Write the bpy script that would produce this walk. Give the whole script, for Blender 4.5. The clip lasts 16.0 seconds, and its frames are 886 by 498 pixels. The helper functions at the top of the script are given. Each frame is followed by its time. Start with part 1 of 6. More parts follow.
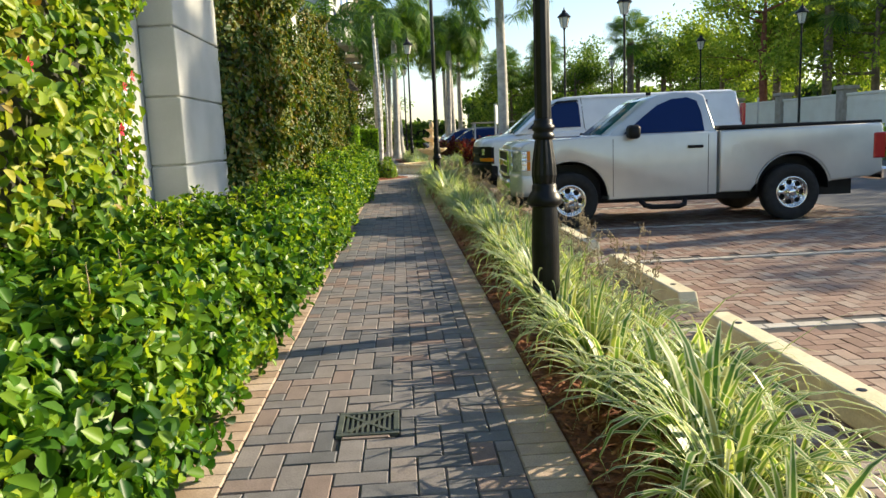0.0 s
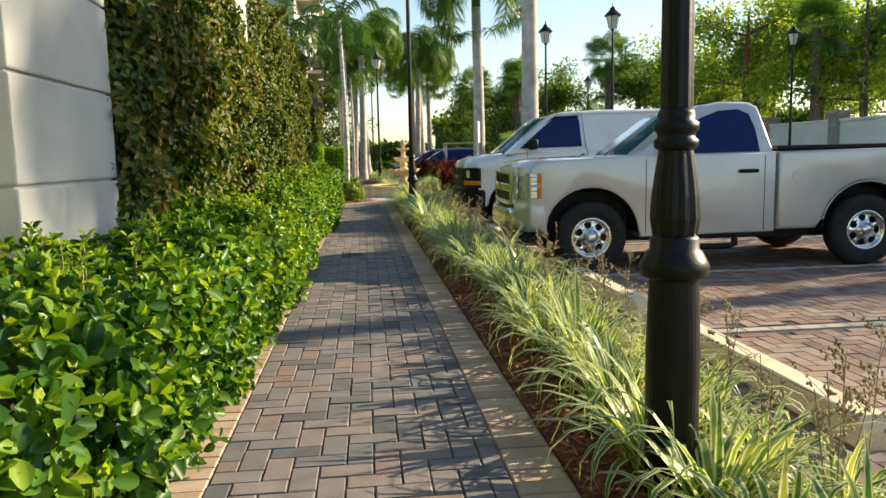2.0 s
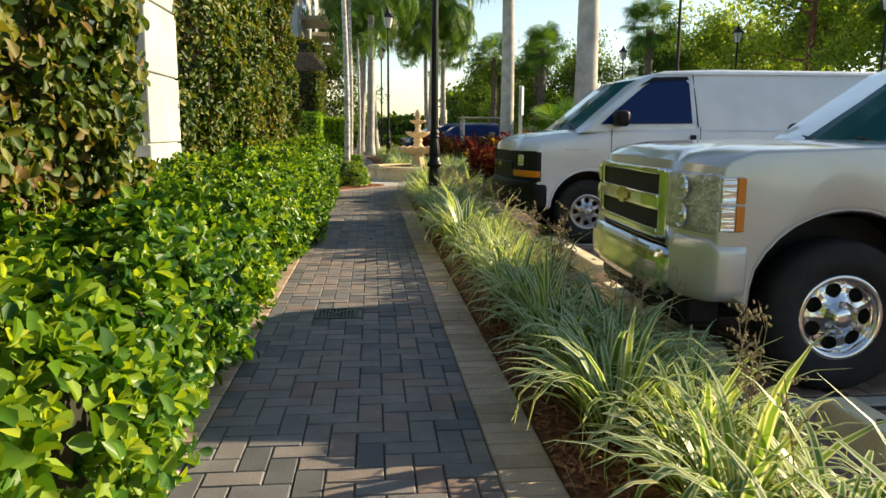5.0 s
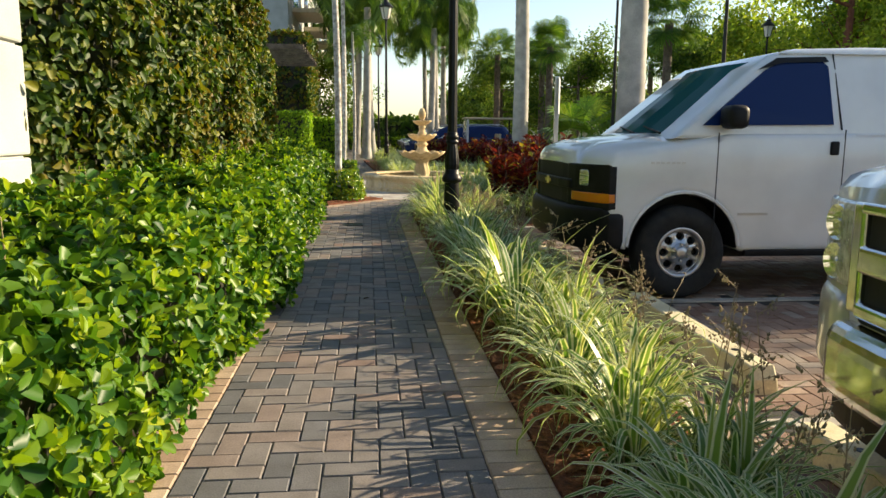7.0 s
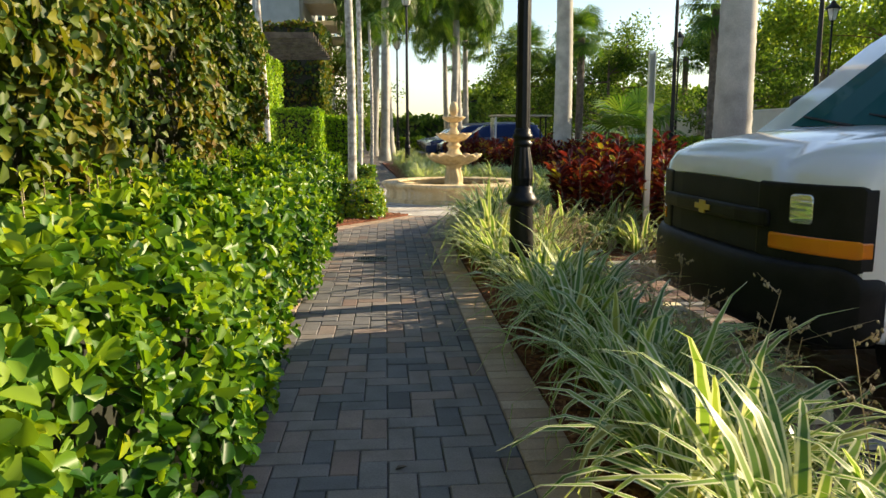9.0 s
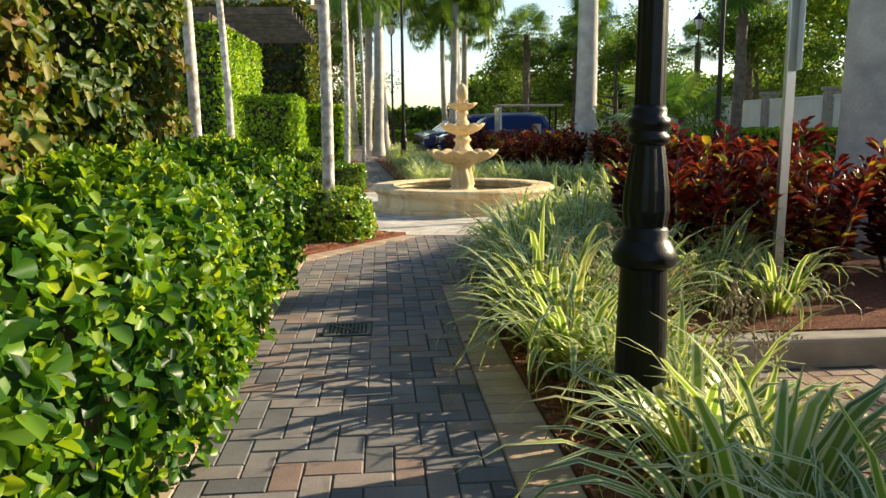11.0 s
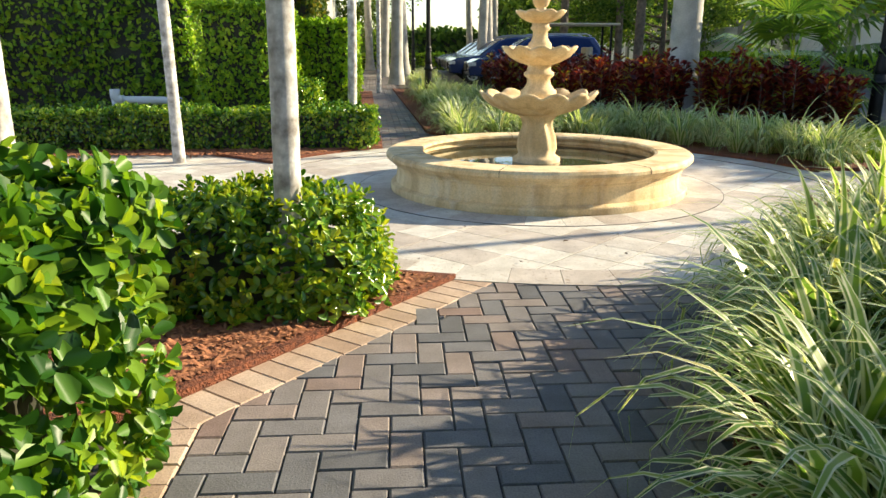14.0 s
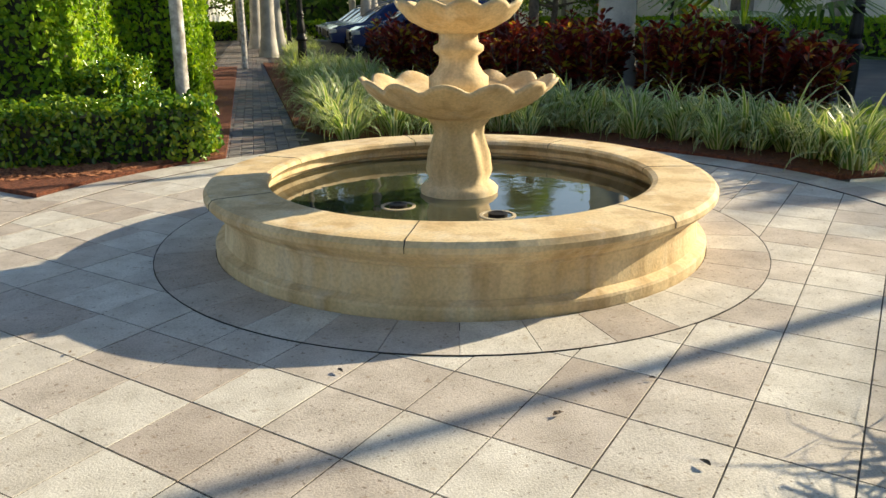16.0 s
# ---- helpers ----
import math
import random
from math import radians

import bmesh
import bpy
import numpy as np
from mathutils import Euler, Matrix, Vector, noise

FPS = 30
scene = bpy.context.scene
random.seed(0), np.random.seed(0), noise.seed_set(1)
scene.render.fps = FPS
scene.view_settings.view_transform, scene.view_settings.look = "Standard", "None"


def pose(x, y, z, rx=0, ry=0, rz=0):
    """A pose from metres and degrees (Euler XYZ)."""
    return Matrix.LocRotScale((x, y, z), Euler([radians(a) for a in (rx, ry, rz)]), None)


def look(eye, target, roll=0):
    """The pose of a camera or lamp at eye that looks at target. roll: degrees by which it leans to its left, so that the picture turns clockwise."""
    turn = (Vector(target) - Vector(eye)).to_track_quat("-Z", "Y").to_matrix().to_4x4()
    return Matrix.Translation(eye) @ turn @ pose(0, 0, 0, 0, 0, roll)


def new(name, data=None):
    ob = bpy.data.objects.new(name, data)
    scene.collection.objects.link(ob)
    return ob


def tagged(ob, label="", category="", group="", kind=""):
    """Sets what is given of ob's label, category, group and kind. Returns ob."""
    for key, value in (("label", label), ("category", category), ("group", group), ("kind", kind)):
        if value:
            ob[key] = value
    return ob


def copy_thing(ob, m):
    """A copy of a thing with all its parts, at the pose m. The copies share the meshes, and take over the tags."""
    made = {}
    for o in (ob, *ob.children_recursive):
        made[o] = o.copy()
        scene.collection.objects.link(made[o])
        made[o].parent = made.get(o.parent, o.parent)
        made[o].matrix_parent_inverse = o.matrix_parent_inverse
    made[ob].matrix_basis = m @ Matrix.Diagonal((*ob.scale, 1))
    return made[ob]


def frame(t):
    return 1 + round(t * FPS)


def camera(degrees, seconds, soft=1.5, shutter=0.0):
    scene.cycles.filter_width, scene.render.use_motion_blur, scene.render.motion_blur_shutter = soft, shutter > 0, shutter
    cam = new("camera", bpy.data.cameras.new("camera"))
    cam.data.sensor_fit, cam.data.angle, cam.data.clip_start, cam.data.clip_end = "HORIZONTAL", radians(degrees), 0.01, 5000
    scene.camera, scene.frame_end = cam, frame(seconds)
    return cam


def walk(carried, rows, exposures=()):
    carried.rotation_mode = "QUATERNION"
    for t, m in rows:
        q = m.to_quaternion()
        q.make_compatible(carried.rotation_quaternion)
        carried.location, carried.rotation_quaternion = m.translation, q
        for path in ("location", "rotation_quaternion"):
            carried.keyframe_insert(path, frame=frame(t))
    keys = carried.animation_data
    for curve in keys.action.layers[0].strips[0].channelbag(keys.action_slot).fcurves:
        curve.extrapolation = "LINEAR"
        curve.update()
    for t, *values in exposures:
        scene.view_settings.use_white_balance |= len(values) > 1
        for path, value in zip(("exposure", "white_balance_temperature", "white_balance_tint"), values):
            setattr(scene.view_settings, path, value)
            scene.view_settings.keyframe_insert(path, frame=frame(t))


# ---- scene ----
cam = camera(61.9, 16.0)
PATH = [
    (0, (0.570, 1.729, 1.199), (0.676, 3.704, 0.896), -2.3),
    (0.5, (0.480, 2.197, 1.200), (0.699, 4.166, 0.927), -2.4),
    (1, (0.466, 2.721, 1.165), (0.727, 4.686, 0.899), -1.6),
    (1.5, (0.457, 3.329, 1.161), (0.700, 5.299, 0.910), -1.4),
    (2, (0.481, 4.023, 1.146), (0.686, 5.997, 0.898), -1.3),
    (2.5, (0.516, 4.698, 1.157), (0.700, 6.673, 0.901), -1.3),
    (3, (0.538, 5.388, 1.147), (0.708, 7.362, 0.869), -1.1),
    (3.5, (0.540, 6.074, 1.159), (0.710, 8.046, 0.867), -0.4),
    (3.7, (0.546, 6.348, 1.149), (0.714, 8.319, 0.855), -0.2),
    (5.8, (0.546, 9.352, 1.163), (0.746, 11.316, 0.844), 0.5),
    (6, (0.557, 9.606, 1.168), (0.765, 11.571, 0.855), 0.2),
    (6.5, (0.570, 10.278, 1.192), (0.784, 12.243, 0.883), 0.4),
    (7, (0.547, 10.981, 1.178), (0.747, 12.948, 0.868), 0.5),
    (7.5, (0.539, 11.714, 1.155), (0.724, 13.680, 0.835), 0.7),
    (8, (0.525, 12.389, 1.157), (0.696, 14.355, 0.838), 0.7),
    (8.5, (0.496, 13.071, 1.153), (0.649, 15.039, 0.831), 0.8),
    (9, (0.486, 13.750, 1.164), (0.638, 15.720, 0.853), -0.1),
    (9.2, (0.489, 14.051, 1.145), (0.653, 16.020, 0.832), -0.4),
    (11.3, (0.574, 16.908, 1.129), (0.733, 18.875, 0.798), -0.5),
    (11.5, (0.580, 17.195, 1.115), (0.732, 19.161, 0.781), -0.9),
    (12, (0.566, 17.853, 1.124), (0.704, 19.813, 0.750), 0.0),
    (12.5, (0.565, 18.535, 1.134), (0.693, 20.487, 0.720), 0.4),
    (13, (0.552, 19.204, 1.143), (0.677, 21.148, 0.693), 0.9),
    (13.5, (0.519, 19.889, 1.155), (0.633, 21.825, 0.666), 1.0),
    (14, (0.523, 20.593, 1.145), (0.636, 22.520, 0.620), 0.0),
    (14.5, (0.517, 21.331, 1.126), (0.772, 23.202, 0.469), -0.3),
    (15, (0.533, 22.023, 1.102), (0.947, 23.849, 0.397), -0.5),
    (15.5, (0.671, 22.648, 1.067), (1.107, 24.489, 0.417), -2.4),
    (16, (0.835, 23.154, 1.094), (1.222, 25.022, 0.490), -0.6),
]
EXPOSURES = [(0, 1.12, 6500, 10), (3.5, 1.08, 7150, 10), (6, 1.02, 7000, 10), (9, 1.12, 7050, 11), (12, 1.18, 6700, 9), (13, 1.27, 6600, 9), (14.5, 1.36, 6600, 9), (15.5, 1.24, 6600, 9), (16, 0.86, 6700, 9)]
walk(cam, [(t, look(eye, target, roll)) for t, eye, target, roll in PATH], EXPOSURES)

# ---- light ----
SUN_AZ, SUN_EL = radians(15.5), radians(22.7)
world = bpy.data.worlds.new("world")
scene.world = world
world.use_nodes = True
wn = world.node_tree
sky = wn.nodes.new("ShaderNodeTexSky")
sky.sky_type, sky.sun_disc = "NISHITA", False
sky.sun_elevation, sky.sun_rotation = SUN_EL, radians(90) - SUN_AZ
sky.air_density, sky.dust_density, sky.ozone_density = 1.0, 0.5, 1.2
wn.links.new(sky.outputs[0], wn.nodes["Background"].inputs[0])
wn.nodes["Background"].inputs[1].default_value = 0.105
sun = new("sun", bpy.data.lights.new("sun", "SUN"))
sun.data.energy, sun.data.angle, sun.data.color = 5.0, radians(0.6), (1.0, 0.85, 0.60)
sun_dir = Vector((math.cos(SUN_AZ) * math.cos(SUN_EL), math.sin(SUN_AZ) * math.cos(SUN_EL), math.sin(SUN_EL)))
sun.matrix_world = look(sun_dir * 60, (0, 0, 0))


# ---- materials ----
def node_mat(name):
    m = bpy.data.materials.new(name)
    m.use_nodes = True
    nt = m.node_tree
    return m, nt, nt.nodes["Principled BSDF"]


def ramp(nt, source, stops):
    r = nt.nodes.new("ShaderNodeValToRGB")
    while len(r.color_ramp.elements) < len(stops):
        r.color_ramp.elements.new(0.5)
    for e, (p, c) in zip(r.color_ramp.elements, stops):
        e.position, e.color = p, (*c, 1)
    nt.links.new(source, r.inputs[0])
    return r.outputs[0]


def noise_tex(nt, scale, detail=4, rough=0.6, coord="Object"):
    tc = nt.nodes.new("ShaderNodeTexCoord")
    n = nt.nodes.new("ShaderNodeTexNoise")
    n.inputs["Scale"].default_value, n.inputs["Detail"].default_value, n.inputs["Roughness"].default_value = scale, detail, rough
    nt.links.new(tc.outputs[coord], n.inputs["Vector"])
    return n.outputs["Fac"]


def world_noise(nt, scale, detail=4, stretch=None):
    g = nt.nodes.new("ShaderNodeNewGeometry")
    n = nt.nodes.new("ShaderNodeTexNoise")
    n.inputs["Scale"].default_value, n.inputs["Detail"].default_value = scale, detail
    if stretch:
        mp = nt.nodes.new("ShaderNodeMapping")
        mp.inputs["Scale"].default_value = stretch
        nt.links.new(g.outputs["Position"], mp.inputs[0])
        nt.links.new(mp.outputs[0], n.inputs["Vector"])
    else:
        nt.links.new(g.outputs["Position"], n.inputs["Vector"])
    return n.outputs["Fac"]


def mixc(nt, fac, a, b, blend="MIX"):
    m = nt.nodes.new("ShaderNodeMix")
    m.data_type, m.blend_type = "RGBA", blend
    for sock, v in ((m.inputs[0], fac), (m.inputs[6], a), (m.inputs[7], b)):
        if isinstance(v, (int, float)):
            sock.default_value = v
        elif isinstance(v, tuple):
            sock.default_value = (*v, 1)
        else:
            nt.links.new(v, sock)
    return m.outputs[2]


def bump(nt, b, height, strength, dist=0.01):
    n = nt.nodes.new("ShaderNodeBump")
    n.inputs["Strength"].default_value, n.inputs["Distance"].default_value = strength, dist
    nt.links.new(height, n.inputs["Height"])
    nt.links.new(n.outputs[0], b.inputs["Normal"])


def surface(name, lo, hi, scale=6.0, fine=90.0, rough=0.7, metal=0.0, relief=0.3, dist=0.004, coat=0.0, spec=0.5):
    """A weathered surface: two tones of one colour at a large scale, grain at a small one."""
    m, nt, b = node_mat(name)
    big, small = world_noise(nt, scale, 5), world_noise(nt, fine, 3)
    c = ramp(nt, big, [(0.32, lo), (0.68, hi)])
    g = ramp(nt, small, [(0.3, (0.78,) * 3), (0.7, (1.0,) * 3)])
    nt.links.new(mixc(nt, 0.8, c, g, "MULTIPLY"), b.inputs["Base Color"])
    b.inputs["Roughness"].default_value, b.inputs["Metallic"].default_value = rough, metal
    b.inputs["Coat Weight"].default_value, b.inputs["Specular IOR Level"].default_value = coat, spec
    if relief:
        bump(nt, b, small, relief, dist)
    return m


def leafy(name, stops, through_light=0.4, rough=0.45, spec=0.4, patch=1.2):
    """Leaves: each leaf has its own tone, and the plant changes tone in patches; thin enough to let light through."""
    m, nt, b = node_mat(name)
    g = nt.nodes.new("ShaderNodeNewGeometry")
    add = nt.nodes.new("ShaderNodeMath")
    add.operation = "MULTIPLY_ADD"
    nt.links.new(world_noise(nt, patch, 3), add.inputs[0])
    add.inputs[1].default_value = 1.1
    sub = nt.nodes.new("ShaderNodeMath")
    sub.operation = "MULTIPLY_ADD"
    nt.links.new(g.outputs["Random Per Island"], sub.inputs[0])
    sub.inputs[1].default_value, sub.inputs[2].default_value = 0.7, -0.4
    nt.links.new(sub.outputs[0], add.inputs[2])
    c = ramp(nt, add.outputs[0], stops)
    nt.links.new(c, b.inputs["Base Color"])
    b.inputs["Roughness"].default_value, b.inputs["Specular IOR Level"].default_value = rough, spec
    t = nt.nodes.new("ShaderNodeBsdfTranslucent")
    nt.links.new(mixc(nt, 1.0, c, (1.0, 1.0, 0.45), "MULTIPLY"), t.inputs[0])
    mix = nt.nodes.new("ShaderNodeMixShader")
    mix.inputs[0].default_value = through_light
    nt.links.new(b.outputs[0], mix.inputs[1])
    nt.links.new(t.outputs[0], mix.inputs[2])
    nt.links.new(mix.outputs[0], nt.nodes["Material Output"].inputs[0])
    return m


def paver_mat(name, tones, rough=0.8, pits=0.0):
    """Concrete paver: a tone for each piece, blotches and grit."""
    m, nt, b = node_mat(name)
    g = nt.nodes.new("ShaderNodeNewGeometry")
    o = nt.nodes.new("ShaderNodeObjectInfo")
    add = nt.nodes.new("ShaderNodeMath")
    add.operation = "ADD"
    nt.links.new(g.outputs["Random Per Island"], add.inputs[0])
    nt.links.new(o.outputs["Random"], add.inputs[1])
    fr = nt.nodes.new("ShaderNodeMath")
    fr.operation = "FRACT"
    nt.links.new(add.outputs[0], fr.inputs[0])
    c = ramp(nt, fr.outputs[0], tones)
    blot, grit = world_noise(nt, 7, 4), world_noise(nt, 160, 3)
    c = mixc(nt, 0.75, c, ramp(nt, blot, [(0.3, (0.62, 0.60, 0.58)), (0.7, (1.0, 1.0, 1.0))]), "MULTIPLY")
    c = mixc(nt, 0.7, c, ramp(nt, grit, [(0.32, (0.62,) * 3), (0.6, (1.0,) * 3)]), "MULTIPLY")
    if pits:
        c = mixc(nt, pits, c, ramp(nt, world_noise(nt, 55, 6), [(0.30, (0.35, 0.30, 0.25)), (0.38, (1.0,) * 3)]), "MULTIPLY")
        c = mixc(nt, pits, c, ramp(nt, world_noise(nt, 26, 4), [(0.62, (1.0,) * 3), (0.72, (0.62, 0.54, 0.45))]), "MULTIPLY")
    nt.links.new(c, b.inputs["Base Color"])
    b.inputs["Roughness"].default_value = rough
    bump(nt, b, grit, 0.5, 0.003)
    return m


def paint(name, colour, metal=0.0, rough=0.3, coat=1.0):
    m, nt, b = node_mat(name)
    n = world_noise(nt, 3, 4)
    c = ramp(nt, n, [(0.3, tuple(v * 0.88 for v in colour)), (0.7, colour)])
    nt.links.new(c, b.inputs["Base Color"])
    b.inputs["Roughness"].default_value, b.inputs["Metallic"].default_value = rough, metal
    b.inputs["Coat Weight"].default_value, b.inputs["Coat Roughness"].default_value = coat, 0.06
    return m


def cast_stone(name):
    """Buff cast stone with pale and dark runs down its faces."""
    m, nt, b = node_mat(name)
    c = ramp(nt, world_noise(nt, 3.5, 5), [(0.32, (0.68, 0.50, 0.26)), (0.68, (0.84, 0.68, 0.42))])
    c = mixc(nt, 0.55, c, ramp(nt, world_noise(nt, 9, 3, (1.0, 1.0, 0.12)), [(0.36, (0.60, 0.50, 0.40)), (0.52, (1.0, 1.0, 1.0))]), "MULTIPLY")
    c = mixc(nt, ramp(nt, world_noise(nt, 7, 4, (1.2, 1.2, 0.16)), [(0.55, (0, 0, 0)), (0.72, (0.45,) * 3)]), c, (0.84, 0.77, 0.62))
    grain = world_noise(nt, 75, 4)
    c = mixc(nt, 0.8, c, ramp(nt, grain, [(0.3, (0.74,) * 3), (0.62, (1.0,) * 3)]), "MULTIPLY")
    nt.links.new(c, b.inputs["Base Color"])
    b.inputs["Roughness"].default_value = 0.75
    bump(nt, b, grain, 0.4, 0.004)
    return m


GREY_TONES = [(0.0, (0.115, 0.118, 0.128)), (0.2, (0.18, 0.18, 0.19)), (0.45, (0.225, 0.208, 0.205)), (0.7, (0.265, 0.235, 0.222)), (0.88, (0.285, 0.225, 0.20)), (1.0, (0.25, 0.175, 0.15))]
TAN_TONES = [(0.0, (0.44, 0.31, 0.225)), (0.5, (0.54, 0.40, 0.30)), (1.0, (0.62, 0.48, 0.37))]
RED_TONES = [(0.0, (0.235, 0.135, 0.098)), (0.4, (0.33, 0.215, 0.16)), (0.75, (0.40, 0.295, 0.23)), (1.0, (0.37, 0.315, 0.265))]
M = dict(
    paver=paver_mat("grey_paver", GREY_TONES),
    border=paver_mat("tan_paver", TAN_TONES),
    lotpaver=paver_mat("red_paver", RED_TONES, 0.75),
    whitepaver=paver_mat("white_paver", [(0, (0.50, 0.46, 0.40)), (1, (0.66, 0.62, 0.55))]),
    tile=paver_mat("travertine", [(0.0, (0.54, 0.48, 0.43)), (0.3, (0.63, 0.58, 0.53)), (0.6, (0.70, 0.675, 0.62)), (1.0, (0.78, 0.765, 0.71))], 0.65, 0.8),
    sand=surface("joint_sand", (0.025, 0.022, 0.02), (0.05, 0.045, 0.04), 12),
    mulch=surface("mulch", (0.08, 0.024, 0.012), (0.30, 0.095, 0.042), 45, 120, 0.9, relief=1.0, dist=0.02),
    chips=surface("bark_chip", (0.16, 0.05, 0.024), (0.48, 0.21, 0.10), 40, 150, 0.9),
    soil=surface("soil", (0.05, 0.035, 0.025), (0.09, 0.07, 0.05), 4),
    lawn=surface("lawn", (0.05, 0.10, 0.02), (0.09, 0.15, 0.04), 3, 60, 0.9),
    asphalt=surface("asphalt", (0.075, 0.078, 0.085), (0.12, 0.12, 0.125), 2, 200, 0.85),
    kerb=surface("concrete", (0.28, 0.25, 0.21), (0.42, 0.38, 0.33), 5, 120, 0.85),
    stop=surface("cream_paint", (0.70, 0.60, 0.38), (0.84, 0.75, 0.52), 5, 80, 0.7),
    stone=cast_stone("cast_stone"),
    stucco=surface("stucco", (0.43, 0.44, 0.425), (0.54, 0.55, 0.53), 2.5, 140, 0.9, relief=0.5),
    wallpaint=surface("cream_wall", (0.76, 0.73, 0.65), (0.85, 0.83, 0.76), 1.5, 90, 0.85),
    iron=surface("black_iron", (0.004, 0.004, 0.005), (0.010, 0.010, 0.011), 15, 90, 0.40, relief=0.2, spec=0.3),
    grate=surface("grate_plastic", (0.05, 0.065, 0.05), (0.09, 0.10, 0.08), 15, 90, 0.6),
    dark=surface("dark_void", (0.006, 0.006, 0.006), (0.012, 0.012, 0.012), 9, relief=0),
    # near-black: inner shade of foliage put into colour; also a dark palm trunk
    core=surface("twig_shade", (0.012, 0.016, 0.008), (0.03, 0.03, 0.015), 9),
    bark=surface("bark", (0.10, 0.075, 0.055), (0.22, 0.17, 0.13), 6, 40, 0.9, relief=0.8, dist=0.02),
    redbark=surface("red_bark", (0.16, 0.05, 0.03), (0.26, 0.10, 0.06), 6, 40, 0.9, relief=0.8),
    slimbark=surface("slim_trunk", (0.26, 0.24, 0.22), (0.80, 0.78, 0.75), 13, 70, 0.85, relief=0.4),
    palmbark=surface("palm_trunk", (0.36, 0.34, 0.31), (0.58, 0.55, 0.50), 4, 60, 0.85, relief=0.4),
    hedge=leafy("hedge_leaf", [(0.0, (0.010, 0.040, 0.009)), (0.3, (0.03, 0.11, 0.013)), (0.6, (0.10, 0.225, 0.02)), (1.0, (0.27, 0.39, 0.032))], 0.36, 0.40, 0.35),
    hedgenew=leafy("young_hedge_leaf", [(0.0, (0.12, 0.27, 0.022)), (0.5, (0.30, 0.45, 0.03)), (1.0, (0.55, 0.60, 0.05))], 0.48, 0.42, 0.35),
    ivy=leafy("ivy_leaf", [(0.0, (0.018, 0.045, 0.010)), (0.3, (0.04, 0.09, 0.014)), (0.5, (0.09, 0.145, 0.018)), (0.68, (0.21, 0.215, 0.024)), (0.85, (0.18, 0.135, 0.025)), (1.0, (0.16, 0.07, 0.022))], 0.36, 0.5, 0.35, 0.9),
    ivylight=leafy("creeper_leaf", [(0.0, (0.03, 0.08, 0.012)), (0.3, (0.10, 0.22, 0.02)), (0.6, (0.28, 0.38, 0.03)), (0.85, (0.42, 0.42, 0.05)), (1.0, (0.30, 0.14, 0.04))], 0.45, 0.45, 0.4, 1.1),
    clipped=leafy("clipped_leaf", [(0.0, (0.04, 0.12, 0.012)), (0.4, (0.22, 0.42, 0.025)), (0.7, (0.40, 0.58, 0.035)), (1.0, (0.54, 0.66, 0.06))], 0.45, 0.5),
    shrub=leafy("shrub_leaf", [(0.0, (0.02, 0.07, 0.012)), (0.35, (0.075, 0.20, 0.02)), (0.65, (0.22, 0.36, 0.028)), (1.0, (0.42, 0.50, 0.035))], 0.30, 0.22, 0.6, 3),
    shrubnew=leafy("young_shrub_leaf", [(0.0, (0.20, 0.33, 0.02)), (0.5, (0.42, 0.50, 0.03)), (0.9, (0.60, 0.60, 0.06)), (1.0, (0.60, 0.42, 0.08))], 0.42, 0.25, 0.6, 3),
    croton=leafy("croton_leaf", [(0.0, (0.03, 0.008, 0.012)), (0.3, (0.10, 0.013, 0.018)), (0.55, (0.23, 0.024, 0.028)), (0.72, (0.33, 0.055, 0.03)), (0.82, (0.52, 0.36, 0.05)), (0.92, (0.40, 0.42, 0.05)), (1.0, (0.16, 0.26, 0.04))], 0.34, 0.38, 0.45, 2.2),
    frond=leafy("palm_frond", [(0.0, (0.03, 0.085, 0.015)), (0.5, (0.09, 0.20, 0.03)), (1.0, (0.24, 0.33, 0.06))], 0.4, 0.4),
    tree=leafy("tree_leaf", [(0.0, (0.08, 0.16, 0.025)), (0.4, (0.24, 0.36, 0.05)), (0.75, (0.42, 0.52, 0.085)), (1.0, (0.53, 0.58, 0.13))], 0.62, 0.5, 0.3, 0.25),
    treedark=leafy("dark_tree_leaf", [(0.0, (0.03, 0.07, 0.015)), (0.5, (0.11, 0.20, 0.035)), (1.0, (0.28, 0.36, 0.07))], 0.58, 0.5, 0.3, 0.3),
    flower=leafy("red_petal", [(0.0, (0.45, 0.01, 0.02)), (1.0, (0.65, 0.03, 0.08))], 0.4),
    stalk=surface("dry_stalk", (0.26, 0.19, 0.11), (0.46, 0.36, 0.22), 20, relief=0),
    silver=paint("silver_paint", (0.64, 0.63, 0.60), 0.4, 0.34),
    white=paint("white_paint", (0.80, 0.81, 0.82), 0.0, 0.32),
    blue=paint("blue_paint", (0.012, 0.03, 0.12), 0.3, 0.25),
    greycar=paint("grey_paint", (0.16, 0.17, 0.19), 0.5, 0.3),
    plastic=surface("black_plastic", (0.007, 0.007, 0.008), (0.015, 0.015, 0.016), 9, 140, 0.5, relief=0.15, spec=0.22),
    rubber=surface("tyre_rubber", (0.012, 0.012, 0.012), (0.026, 0.025, 0.024), 14, 90, 0.85),
    chrome=paint("chrome", (0.82, 0.82, 0.82), 1.0, 0.12, 0.0),
    alloy=paint("alloy", (0.62, 0.62, 0.62), 0.9, 0.28, 0.2),
    amber=paint("amber_lens", (0.80, 0.22, 0.01), 0.0, 0.2),
    redlens=paint("red_lens", (0.45, 0.01, 0.012), 0.0, 0.2),
    lens=surface("clear_lens", (0.42, 0.42, 0.38), (0.80, 0.80, 0.76), 22, 60, 0.2, 0.35, 0.6, 0.02, 1.0),
    lampglass=paint("frosted_glass", (0.75, 0.74, 0.70), 0.0, 0.25),
